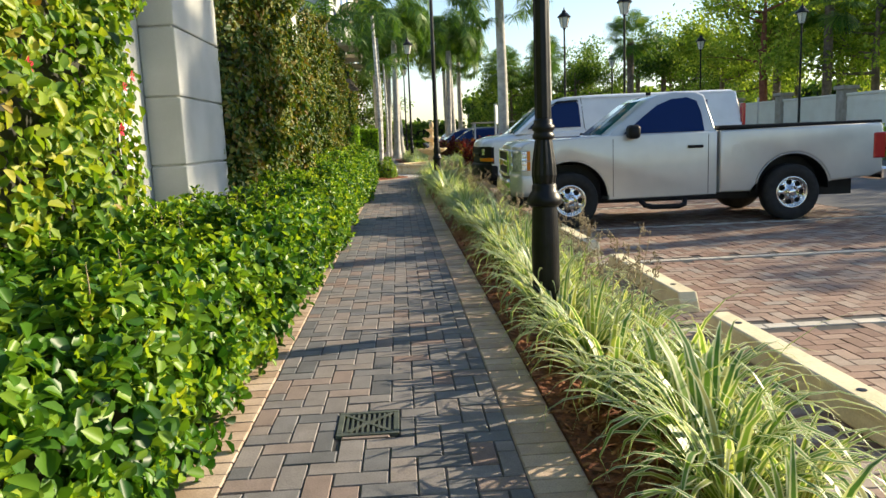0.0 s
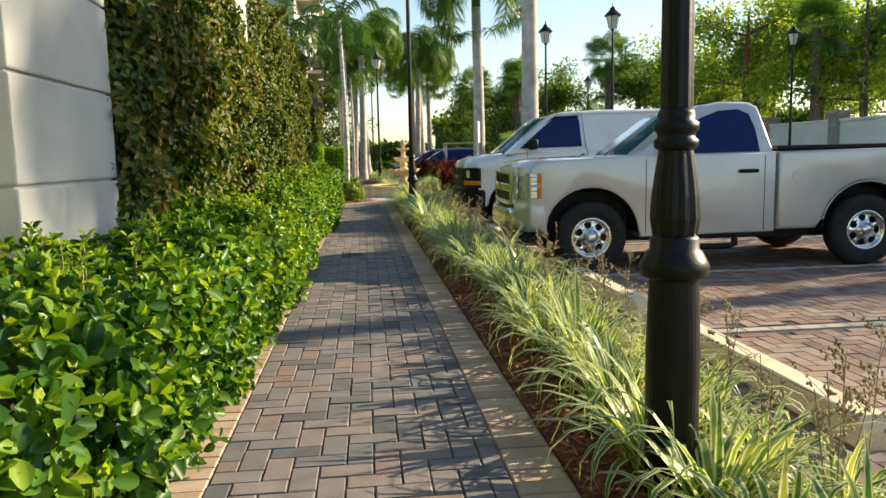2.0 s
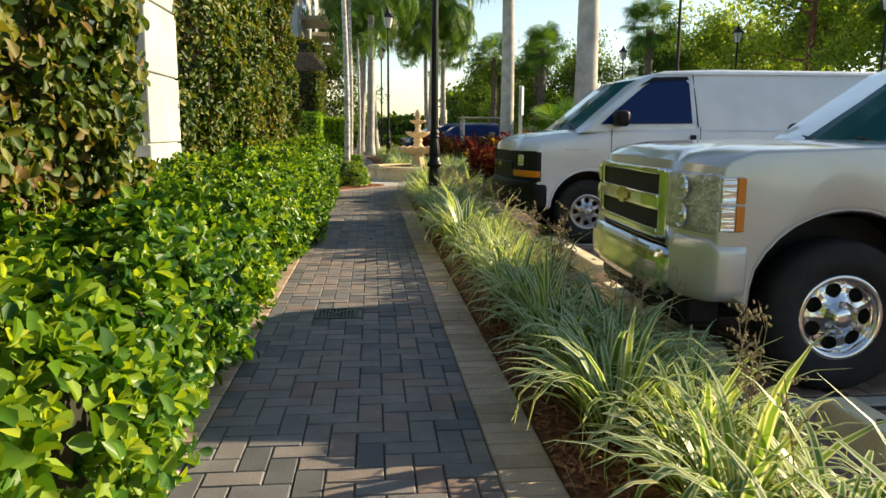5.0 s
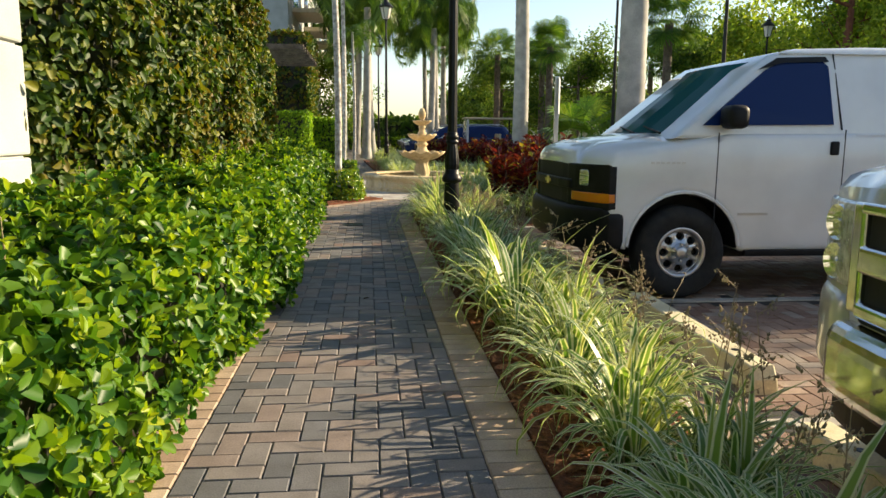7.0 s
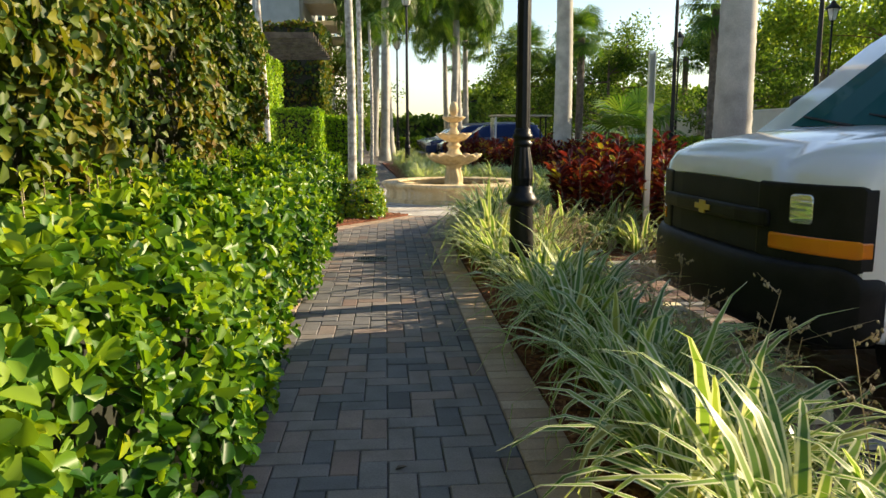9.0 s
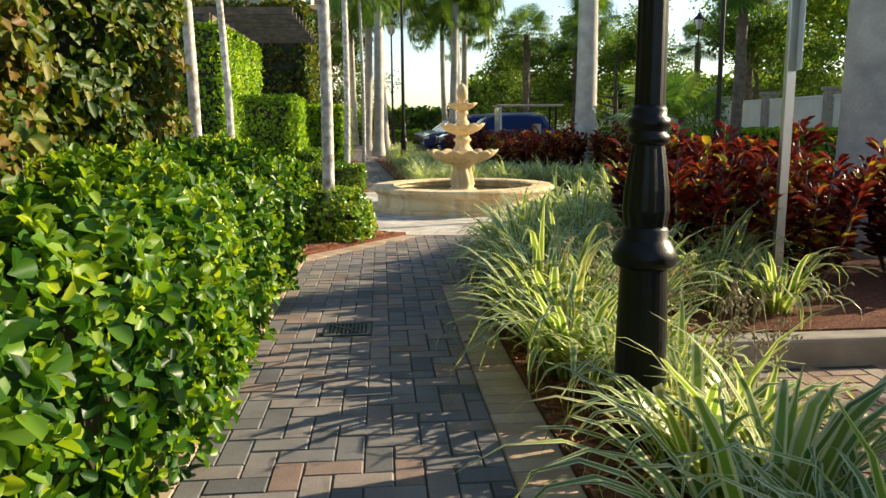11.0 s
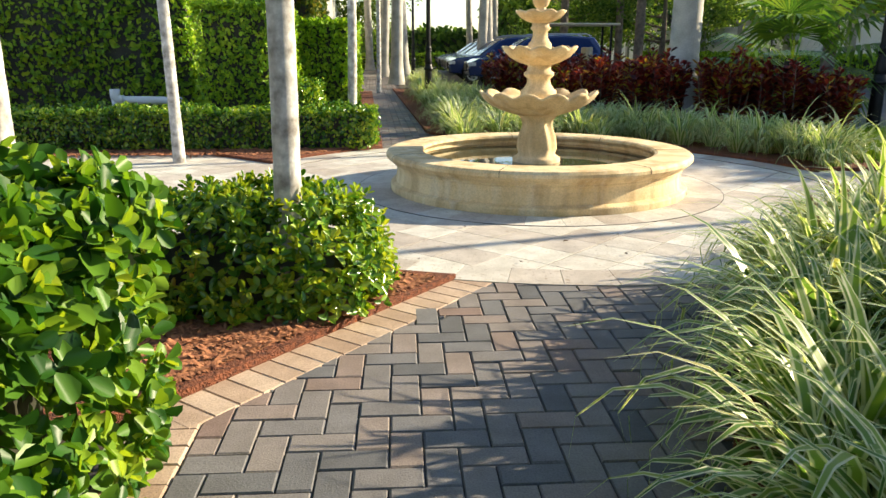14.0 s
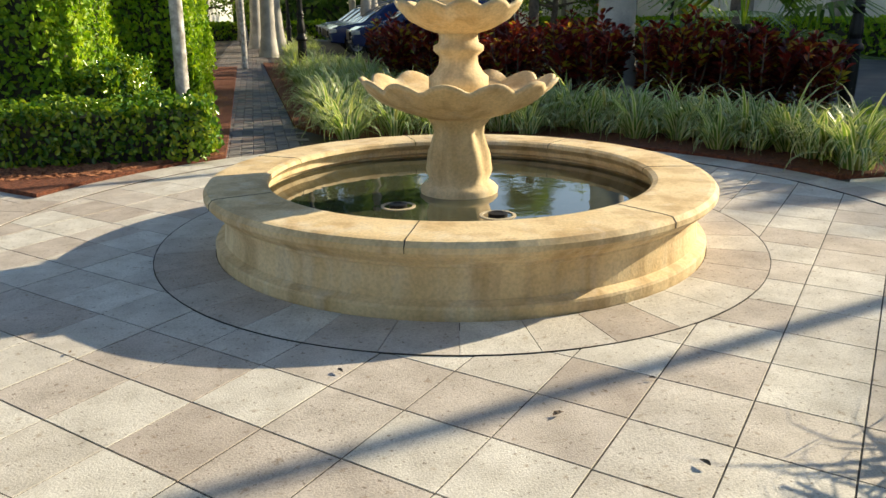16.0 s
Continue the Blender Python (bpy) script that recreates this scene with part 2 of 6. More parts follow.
    gold=paint("gold_badge", (0.62, 0.42, 0.08), 0.7, 0.3),
    frame=paint("white_frame", (0.75, 0.76, 0.78), 0.0, 0.4, 0.2),
    tan=surface("tan_roof", (0.50, 0.42, 0.28), (0.60, 0.52, 0.38), 5),
)
m, nt, b = node_mat("tinted_glass")
b.inputs["Base Color"].default_value = (0.006, 0.022, 0.10, 1)
b.inputs["Roughness"].default_value, b.inputs["Specular IOR Level"].default_value = 0.05, 0.2
M["glass"] = m
m, nt, b = node_mat("teal_glass")
b.inputs["Base Color"].default_value = (0.016, 0.095, 0.10, 1)
b.inputs["IOR"].default_value = 1.16
b.inputs["Roughness"].default_value, b.inputs["Specular IOR Level"].default_value = 0.05, 0.05
M["screenglass"] = m
# pressed reflector cells behind a clear lens
m, nt, b = node_mat("lamp_cells")
b.inputs["Base Color"].default_value = (0.86, 0.86, 0.82, 1)
b.inputs["Metallic"].default_value, b.inputs["Roughness"].default_value = 0.85, 0.16
b.inputs["Coat Weight"].default_value = 1.0
bump(nt, b, world_noise(nt, 14, 1, (0.4, 0.4, 2.2)), 0.9, 0.02)
M["cells"] = m
m, nt, b = node_mat("window_glass")
b.inputs["Base Color"].default_value = (0.02, 0.025, 0.026, 1)
b.inputs["Roughness"].default_value = 0.03
M["winglass"] = m
m, nt, b = node_mat("water")
b.inputs["Base Color"].default_value = (0.05, 0.055, 0.035, 1)
b.inputs["Roughness"].default_value, b.inputs["Specular IOR Level"].default_value, b.inputs["IOR"].default_value = 0.02, 1.0, 1.6
bump(nt, b, world_noise(nt, 9, 2), 0.08, 0.01)
M["water"] = m
# strap leaf: green middle with cream margins
m, nt, b = node_mat("striped_blade")
uv = nt.nodes.new("ShaderNodeUVMap")
sep = nt.nodes.new("ShaderNodeSeparateXYZ")
nt.links.new(uv.outputs[0], sep.inputs[0])
g = nt.nodes.new("ShaderNodeNewGeometry")
gr = ramp(nt, g.outputs["Random Per Island"], [(0.0, (0.08, 0.19, 0.04)), (0.5, (0.19, 0.34, 0.06)), (0.9, (0.38, 0.48, 0.09)), (1.0, (0.48, 0.40, 0.16))])
edge = ramp(nt, sep.outputs[0], [(0.0, (1, 1, 1)), (0.17, (1, 1, 1)), (0.27, (0, 0, 0)), (0.73, (0, 0, 0)), (0.83, (1, 1, 1))])
c = mixc(nt, edge, gr, (0.80, 0.81, 0.56))
nt.links.new(c, b.inputs["Base Color"])
b.inputs["Roughness"].default_value = 0.4
t = nt.nodes.new("ShaderNodeBsdfTranslucent")
nt.links.new(mixc(nt, 1.0, c, (1.0, 1.0, 0.5), "MULTIPLY"), t.inputs[0])
mx = nt.nodes.new("ShaderNodeMixShader")
mx.inputs[0].default_value = 0.48
nt.links.new(b.outputs[0], mx.inputs[1])
nt.links.new(t.outputs[0], mx.inputs[2])
nt.links.new(mx.outputs[0], nt.nodes["Material Output"].inputs[0])
M["blade"] = m


# ---- building blocks ----
def part(name, bm, material, parent=None, label="", smooth=False, crease=0):
    """Links a bmesh as one mesh object under a thing. crease: smooth, but for edges sharper than that many degrees."""
    me = bpy.data.meshes.new(name)
    if smooth or crease:
        for f in bm.faces:
            f.smooth = True
    bm.to_mesh(me)
    bm.free()
    if crease:
        me.set_sharp_from_angle(angle=radians(crease))
    return hung(name, me, material, parent, label)


def hung(name, me, material, parent=None, label=""):
    if material is not None and not me.materials:
        me.materials.append(M[material])
    ob = new(name, me)
    ob.parent = parent
    if label:
        ob["label"] = label
    return ob


def thing(name, m, label, category, group="", kind=""):
    e = new(name)
    e.empty_display_size = 0.1
    e.matrix_world = m
    return tagged(e, label, category, group, kind)


def box(bm, x0, x1, y0, y1, z0, z1, bevel=0.0, seg=2, m=None):
    r = bmesh.ops.create_cube(bm, size=1.0)
    vs = r["verts"]
    for v in vs:
        v.co = Vector((x0 + (v.co.x + 0.5) * (x1 - x0), y0 + (v.co.y + 0.5) * (y1 - y0), z0 + (v.co.z + 0.5) * (z1 - z0)))
    if m is not None:
        for v in vs:
            v.co = m @ v.co
    if bevel:
        es = list({e for v in vs for e in v.link_edges})
        bmesh.ops.bevel(bm, geom=es, offset=bevel, segments=seg, profile=0.5, affect="EDGES", clamp_overlap=True)
    return bm


def boxed(*a, **k):
    return box(bmesh.new(), *a, **k)


def lathe(profile, seg=32, bm=None, wave=None, centre=(0, 0), open_ends=False):
    """A turned shape from (radius, height) pairs; wave(angle, index, radius, height) may shift them."""
    bm = bm or bmesh.new()
    rings = []
    for k, (r, z) in enumerate(profile):
        ring = []
        for s in range(seg):
            a = 2 * math.pi * s / seg
            rr, zz = wave(a, k, r, z) if wave else (r, z)
            ring.append(bm.verts.new((centre[0] + rr * math.cos(a), centre[1] + rr * math.sin(a), zz)))
        rings.append(ring)
    for a, b2 in zip(rings, rings[1:]):
        for s in range(seg):
            bm.faces.new((a[s], a[(s + 1) % seg], b2[(s + 1) % seg], b2[s]))
    for ring, flip in () if open_ends else ((rings[0], True), (rings[-1], False)):
        bm.faces.new(ring[::-1] if flip else ring)
    return bm


def tube(bm, points, radii, seg=8):
    rings = []
    for k, p in enumerate(points):
        p = Vector(p)
        d = (Vector(points[min(k + 1, len(points) - 1)]) - Vector(points[max(k - 1, 0)])).normalized()
        u = d.orthogonal().normalized()
        if k:
            u = (last - d * last.dot(d)).normalized()
        last = u
        w = d.cross(u)
        rings.append([bm.verts.new(p + (u * math.cos(2 * math.pi * s / seg) + w * math.sin(2 * math.pi * s / seg)) * radii[k]) for s in range(seg)])
    for a, b2 in zip(rings, rings[1:]):
        for s in range(seg):
            bm.faces.new((a[s], a[(s + 1) % seg], b2[(s + 1) % seg], b2[s]))
    bm.faces.new(rings[0][::-1])
    bm.faces.new(rings[-1])
    return bm


def plate(outline, y0, y1, bevel=0.0, seg=2, bm=None, slices=()):
    """A side profile of (x, z) pairs given thickness along y, its rims rounded."""
    bm = bm or bmesh.new()
    a = [bm.verts.new((x, y0, z)) for x, z in outline]
    f = bm.faces.new(a)
    r = bmesh.ops.extrude_face_region(bm, geom=[f])
    vs = [e for e in r["geom"] if isinstance(e, bmesh.types.BMVert)]
    bmesh.ops.translate(bm, verts=vs, vec=(0, y1 - y0, 0))
    bmesh.ops.recalc_face_normals(bm, faces=bm.faces[:])
    if bevel:
        es = [e for e in bm.edges if abs(e.verts[0].co.y - e.verts[1].co.y) < 1e-6]
        bmesh.ops.bevel(bm, geom=es, offset=bevel, segments=seg, profile=0.5, affect="EDGES", clamp_overlap=True)
    for y in slices:
        bmesh.ops.bisect_plane(bm, geom=bm.verts[:] + bm.edges[:] + bm.faces[:], plane_co=(0, y, 0), plane_no=(0, 1, 0))
    return bm


def quick_mesh(name, verts, faces_n, loops, uvs=None):
    """A mesh from arrays: verts (n, 3), corners of each face all of one count."""
    me = bpy.data.meshes.new(name)
    verts, loops = np.asarray(verts, np.float32), np.asarray(loops, np.int32)
    nf = len(loops) // faces_n
    me.vertices.add(len(verts))
    me.vertices.foreach_set("co", verts.ravel())
    me.loops.add(len(loops))
    me.loops.foreach_set("vertex_index", loops)
    me.polygons.add(nf)
    me.polygons.foreach_set("loop_start", np.arange(0, nf * faces_n, faces_n, dtype=np.int32))
    if uvs is not None:
        me.uv_layers.new(name="UVMap").data.foreach_set("uv", np.asarray(uvs, np.float32).ravel())
    me.update(calc_edges=True)
    me.validate()
    return me


def unit(v):
    return v / np.maximum(np.linalg.norm(v, axis=1, keepdims=True), 1e-9)


def leaf_shapes(name, P, A, N, L, W, fold=0.25, curl=0.12):
    """One mesh of blunt oval leaves from P along A, facing N, folded along the middle."""
    B = np.cross(N, A)
    V = np.empty((len(P), 8, 3), np.float32)
    lift = N * W * fold
    V[:, 0] = P
    V[:, 4] = P + A * L - N * L * curl
    for k, s in ((0, 1), (1, -1)):
        for q, (f, w, u) in enumerate(((0.28, 0.36, 0.8), (0.64, 0.50, 1.0), (0.92, 0.27, 0.1))):
            V[:, 1 + q if k == 0 else 7 - q] = P + A * L * f + B * W * w * s + lift * u
    idx = (np.arange(len(P)) * 8)[:, None] + np.array([[0, 1, 2, 3, 4, 0, 4, 5, 6, 7]])
    return quick_mesh(name, V.reshape(-1, 3), 5, idx.ravel())


def leaf_mesh(name, P, N, length, width, rng, spread=0.6, up=0.4, fold=0.25, size_var=0.35):
    """Many leaves: an oval folded along its middle at each place P, facing about N."""
    n = len(P)
    N = unit(N + rng.normal(0, spread, (n, 3)))
    A = rng.normal(0, 1, (n, 3)) + np.array([0, 0, up * 2])
    A = unit(A - N * np.sum(A * N, 1, keepdims=True))
    s = (1 + rng.uniform(-size_var, size_var, (n, 1)))
    return leaf_shapes(name, P, A, N, length * s, width * s, fold)


def whorl_mesh(name, P, N, length, width, rng, leaves=5, lean=0.45, up=0.35, tilt=(28, 82), lift=0.012):
    """Shoots at P about N, each with a whorl of leaves: wide old ones below, upright ones at the tip."""
    n = len(P)
    axis = unit(N + rng.normal(0, lean, (n, 3)) + np.array([0, 0, up]))
    ref = unit(np.cross(axis, rng.normal(0, 1, (n, 3))))
    oth = np.cross(axis, ref)
    QP, QA, QN, QS = [], [], [], []
    for k in range(leaves):
        f = k / max(1, leaves - 1)
        az = 2.4 * k + rng.uniform(-0.4, 0.4, (n, 1))
        el = np.radians(tilt[1] + (tilt[0] - tilt[1]) * f + rng.normal(0, 12, (n, 1)))
        out = ref * np.cos(az) + oth * np.sin(az)
        QA.append(axis * np.cos(el) + out * np.sin(el))
        QN.append(axis * np.sin(el) - out * np.cos(el))
        QP.append(P + axis * lift * k)
        QS.append((1.1 - 0.35 * f) * rng.uniform(0.75, 1.2, (n, 1)))
    S = np.concatenate(QS)
    return leaf_shapes(name, np.concatenate(QP), np.concatenate(QA), np.concatenate(QN), length * S, width * S, 0.22, 0.15)


def blade_mesh(name, base, heading, length, width, rng, droop=1.0, segs=6, rise=75):
    """Strap leaves that rise from base (n, 3) and arch over along their heading (radians)."""
    n = len(base)
    el = np.radians(rng.normal(rise, 12, n))
    L, W = length * rng.uniform(0.65, 1.15, n), width * rng.uniform(0.7, 1.2, n)
    curl = droop * rng.uniform(0.5, 1.5, n)
    side = np.stack([-np.sin(heading), np.cos(heading), np.zeros(n)], 1)
    V, U = np.empty((n, segs + 1, 2, 3), np.float32), np.empty((n, segs + 1, 2, 2), np.float32)
    p = base.copy()
    for k in range(segs + 1):
        f = k / segs
        w = W * (0.55 + 1.2 * f * (1 - f) + 0.45 * (1 - f) - 0.5 * f ** 4) * (1 - f ** 3)
        w = np.maximum(w, 0.0015)
        V[:, k, 0] = p - side * w[:, None] / 2
        V[:, k, 1] = p + side * w[:, None] / 2
        U[:, k, 0], U[:, k, 1] = (0, f), (1, f)
        e = el - curl * f * f * 2.2
        p = p + np.stack([np.cos(heading) * np.cos(e), np.sin(heading) * np.cos(e), np.sin(e)], 1) * (L / segs)[:, None]
    idx, uvs = [], []
    b0 = (np.arange(n) * (segs + 1) * 2)[:, None]
    order = np.concatenate([np.array([k * 2, k * 2 + 1, k * 2 + 3, k * 2 + 2]) for k in range(segs)])[None, :]
    idx = (b0 + order).ravel()
    uvs = U.reshape(-1, 2)[idx]
    return quick_mesh(name, V.reshape(-1, 3), 4, idx, uvs)


def slab_points(rng, n, x0, x1, y0, y1, z0, z1, faces, depth=0.08, rough=0.05):
    """Places and outward normals on chosen faces (among '+x -x +y -y +z') of a block, pushed in and out unevenly."""
    area = {"+x": (y1 - y0) * (z1 - z0), "-x": (y1 - y0) * (z1 - z0), "+y": (x1 - x0) * (z1 - z0), "-y": (x1 - x0) * (z1 - z0), "+z": (x1 - x0) * (y1 - y0)}
    tot = sum(area[f] for f in faces)
    P, N = [], []
    for f in faces:
        k = int(n * area[f] / tot)
        p = np.stack([rng.uniform(x0, x1, k), rng.uniform(y0, y1, k), rng.uniform(z0, z1, k)], 1)
        i, s = "xyz".index(f[1]), (1 if f[0] == "+" else -1)
        p[:, i] = {"+x": x1, "-x": x0, "+y": y1, "-y": y0, "+z": z1}[f]
        wob = np.array([noise.noise(Vector(q) * 2.3) for q in p]) * rough * 1.5 + np.array([noise.noise(Vector(q) * 7.0) for q in p]) * rough
        p[:, i] += s * (wob - rng.uniform(0, depth, k))
        nn = np.zeros((k, 3))
        nn[:, i] = s
        P.append(p), N.append(nn)
    return np.concatenate(P), np.concatenate(N)


def rng_of(seed):
    return np.random.default_rng(seed)


# ---- ground and setting ----
LOT = -0.13
FX, FY = 1.69, 26.85          # middle of the fountain


def structure(name, bm, material, label, category):
    ob = part(name, bm, material)
    return tagged(ob, label, category, kind="structure")


structure("ground", boxed(-400, 400, -400, 400, -0.6, -0.16), "lawn", "flat grassy ground reaching the horizon", "ground")
structure("planting_ground", boxed(-12, 1.90, -8, 64, -0.16, -0.016), "soil", "dark planting soil beside the walk", "ground")
structure("lot_bed", boxed(2.05, 7.3, -10, 20.2, -0.16, LOT - 0.008), "sand", "sand bedding under the parking pavers", "ground")
structure("road", boxed(7.3, 16.0, -10, 75, -0.16, LOT - 0.004), "asphalt", "grey asphalt drive lane beside the parking bays", "road")
structure("far_bays", boxed(2.05, 7.3, 42.4, 75, -0.16, LOT - 0.004), "asphalt", "asphalt parking bays past the planted island", "road")
structure("island", boxed(1.90, 7.0, 20.2, 42.3, -0.16, -0.015), "mulch", "mulched planting island between bays and drive", "ground")
structure("right_bed", boxed(1.175, 1.898, -6, 20.29, -0.05, 0.012), "mulch", "red mulch strip beside the walk", "ground")
structure("kerb", boxed(1.898, 2.05, -10, 20.05, -0.16, -0.075, bevel=0.015), "kerb", "pale concrete kerb along the bays", "kerb")
structure("kerb_end", boxed(2.05, 7.0, 20.05, 20.2, -0.16, 0.02, bevel=0.02), "kerb", "pale concrete kerb at the island's end", "kerb")
structure("kerb_island", boxed(7.0, 7.15, 20.05, 42.4, -0.16, 0.02, bevel=0.02), "kerb", "pale concrete kerb beside the drive", "kerb")
structure("far_verge", boxed(16.0, 60, -10, 75, -0.16, -0.08), "lawn", "grass verge past the drive lane", "ground")


def disc_bed(name, outline, z0, z1, material, label):
    bm = bmesh.new()
    f = bm.faces.new([bm.verts.new((x, y, z0)) for x, y in outline])
    r = bmesh.ops.extrude_face_region(bm, geom=[f])
    bmesh.ops.translate(bm, verts=[v for v in r["geom"] if isinstance(v, bmesh.types.BMVert)], vec=(0, 0, z1 - z0))
    bmesh.ops.recalc_face_normals(bm, faces=bm.faces[:])
    return structure(name, bm, material, label, "ground")


def arc(r, a0, a1, n=14):
    return [(FX + r * math.cos(radians(a0 + (a1 - a0) * k / n)), FY + r * math.sin(radians(a0 + (a1 - a0) * k / n))) for k in range(n + 1)]


# beds that border the round plaza
disc_bed("shrub_bed", [(-2.6, 22.4), (-0.42, 22.75), (-0.2, 22.95)] + [(0.30, 23.58), (0.80, 24.20)] + arc(2.82, -110, -141, 6)[1:] + [(-2.6, 25.05)], -0.03, 0.03, "mulch", "red mulch bed under the low shrub")
disc_bed("far_left_bed", arc(2.82, 151, 119, 8) + [(0.28, 30.4), (-0.2, 41), (-7.5, 41), (-7.5, 29.1), (-1.6, 28.95)], -0.03, 0.028, "mulch", "red mulch bed under the low far hedge")
disc_bed("far_right_bed", arc(2.82, 93, 12, 16) + [(7.0, 27.45), (7.0, 42.2), (0.35, 42.2), (0.9, 31.0)], -0.03, 0.03, "mulch", "red mulch bed past the fountain")
disc_bed("near_right_bed", [(1.899, 20.2), (7.0, 20.21), (7.0, 25.2), (4.4, 25.4)] + arc(2.82, -28, -77, 10) + [(2.12, 23.62), (1.74, 23.0), (1.45, 22.4), (1.19, 21.7), (1.19, 20.3)], -0.03, 0.026, "mulch", "red mulch bed with strap-leaf plants and crotons")
structure("tile_bed", lathe([(2.8, -0.05), (2.8, -0.0036)], 72, centre=(FX, FY)), "sand", "mortar bed under the round plaza", "ground")
structure("tile_bed_left", boxed(-8, 0.2, 24.9, 29.2, -0.05, -0.0042), "sand", "mortar bed under the side walk", "ground")
structure("tile_bed_right", boxed(3.2, 7.0, 25.1, 27.6, -0.05, -0.0039), "sand", "mortar bed under the side walk", "ground")

# ---- building along the walk ----
WX = -1.32
BODY = ((-8.0, 12.35), (13.85, 22.3))
building = thing("building", pose(0, 0, 0), "pale grey stucco building with banded pillars and creepers", "building", kind="structure")
for y0, y1 in BODY:
    part("wall", boxed(-1.75, WX, y0, y1, -0.1, 3.45), "stucco", building)
part("wall", boxed(-1.75, WX, 12.35, 13.85, -0.1, 0.42), "stucco", building)
part("wall", boxed(-1.75, WX, 12.35, 13.85, 2.75, 3.45), "stucco", building)
part("wall", boxed(-12, -1.75, 21.9, 22.3, -0.1, 3.45), "stucco", building)
part("wall", boxed(-12, -11.7, -8, 21.9, -0.1, 3.45), "stucco", building)
part("roof", boxed(-12.2, -1.2, -8, 22.4, 3.452, 3.62, bevel=0.03), "stucco", building, "flat roof slab with a projecting edge")
part("room_floor", boxed(-11.7, -1.76, 8, 21.9, 0.0, 0.05), "dark", building)
part("back_wall", boxed(-4.2, -4.0, 8, 18, 0.05, 3.4), "stucco", building)
for y in (7.52, 13.86):
    pil = part("pillar", boxed(-1.315, -1.075, y, y + (1.31 if y < 10 else 0.83), -0.05, 3.44, bevel=0.01), "stucco", building, "pillar of rusticated stucco bands")
    z = 0.03
    while z < 3.3:
        part("band", boxed(-1.318, -1.05, y - 0.02, y + (1.33 if y < 10 else 0.85), z, min(z + 0.502, 3.43), bevel=0.012, seg=2), "stucco", pil)
        z += 0.515
win = thing("window_1", pose(-1.23, 13.1, 1.58), "tall white framed window with dark glass", "window", kind="structure")
for y0, y1, z0, z1 in ((-0.745, -0.665, -1.16, 1.17), (0.665, 0.745, -1.16, 1.17), (-0.665, 0.665, -1.16, -1.08), (-0.665, 0.665, 1.09, 1.17), (-0.665, 0.665, -0.62, -0.55)):
    part("frame", boxed(-0.04, 0.05, y0, y1, z0, z1, bevel=0.008), "frame", win)
part("pane", boxed(-0.006, 0.006, -0.665, 0.665, -0.55, 1.09), "winglass", win)
part("pane", boxed(-0.006, 0.006, -0.665, 0.665, -1.08, -0.62), "winglass", win)

# further building with balconies, past the courtyard
far = thing("far_building", pose(0, 0, 0), "pale building of several storeys with balconies behind palms", "building", kind="structure")
part("wall", boxed(-14, -3.0, 46, 90, -0.1, 14), "stucco", far)
part("wall", boxed(-14, -2.2, 41.5, 46, -0.1, 3.3), "stucco", far, "ivy-clad ground floor")
part("roof", boxed(-14.3, -2.6, 45.6, 90.2, 14, 14.4, bevel=0.05), "tan", far)
for lev in range(1, 3):
    for k in range(5):
        y = 48 + k * 6.5
        bal = part("balcony", boxed(-3.02, -1.7, y, y + 3.4, 3.5 + lev * 3.3, 3.72 + lev * 3.3, bevel=0.02), "tan", far, "cream balcony with iron rail")
        bm = bmesh.new()
        for q in range(12):
            box(bm, -1.76, -1.73, y + 0.1 + q * 0.29, y + 0.13 + q * 0.29, 3.72 + lev * 3.3, 4.65 + lev * 3.3)
        box(bm, -1.78, -1.71, y + 0.05, y + 3.35, 4.65 + lev * 3.3, 4.7 + lev * 3.3)
        part("rail", bm, "iron", bal)
        part("window", boxed(-3.0, -2.97, y + 0.5, y + 2.9, 3.8 + lev * 3.3, 5.9 + lev * 3.3), "glass", far)
pergola = thing("pergola", pose(-3.5, 36.0, -0.4), "dark timber pergola on white columns over the hedges", "pergola", kind="structure")
for k in range(9):
    part("rafter", boxed(-2.6, 2.2, -2.6 + k * 0.7, -2.5 + k * 0.7, 3.95, 4.1), "bark", pergola)
for x in (-2.3, 0.4):
    part("beam", boxed(x - 0.07, x + 0.07, -2.8, 3.4, 3.75, 3.95), "bark", pergola)
    for y in (-2.3, 3.0):
        part("column", lathe([(0.17, 0), (0.17, 0.15), (0.13, 0.2), (0.115, 3.5), (0.16, 3.58), (0.16, 3.75)], 16, centre=(x, y)), "wallpaint", pergola, smooth=True)

# boundary wall past the drive
bw = thing("boundary_wall", pose(18, 0, 0), "cream boundary wall with capped piers", "wall", kind="structure")
part("wall", boxed(-0.12, 0.12, -12, 90, -0.1, 2.1), "wallpaint", bw)
part("coping", boxed(-0.17, 0.17, -12, 90, 2.1, 2.2, bevel=0.02), "wallpaint", bw)
part("band", boxed(-0.145, -0.12, -12, 90, 1.82, 1.9), "wallpaint", bw)
y = 25.2
PIERS = [30.0 + 4.75 * k for k in range(-8, 13)]
for y in PIERS:
    pier = part("pier", boxed(-0.26, 0.26, y - 0.26, y + 0.26, -0.1, 2.35, bevel=0.01), "kerb", bw)
    part("cap", boxed(-0.34, 0.34, y - 0.34, y + 0.34, 2.35, 2.5, bevel=0.03), "kerb", pier)


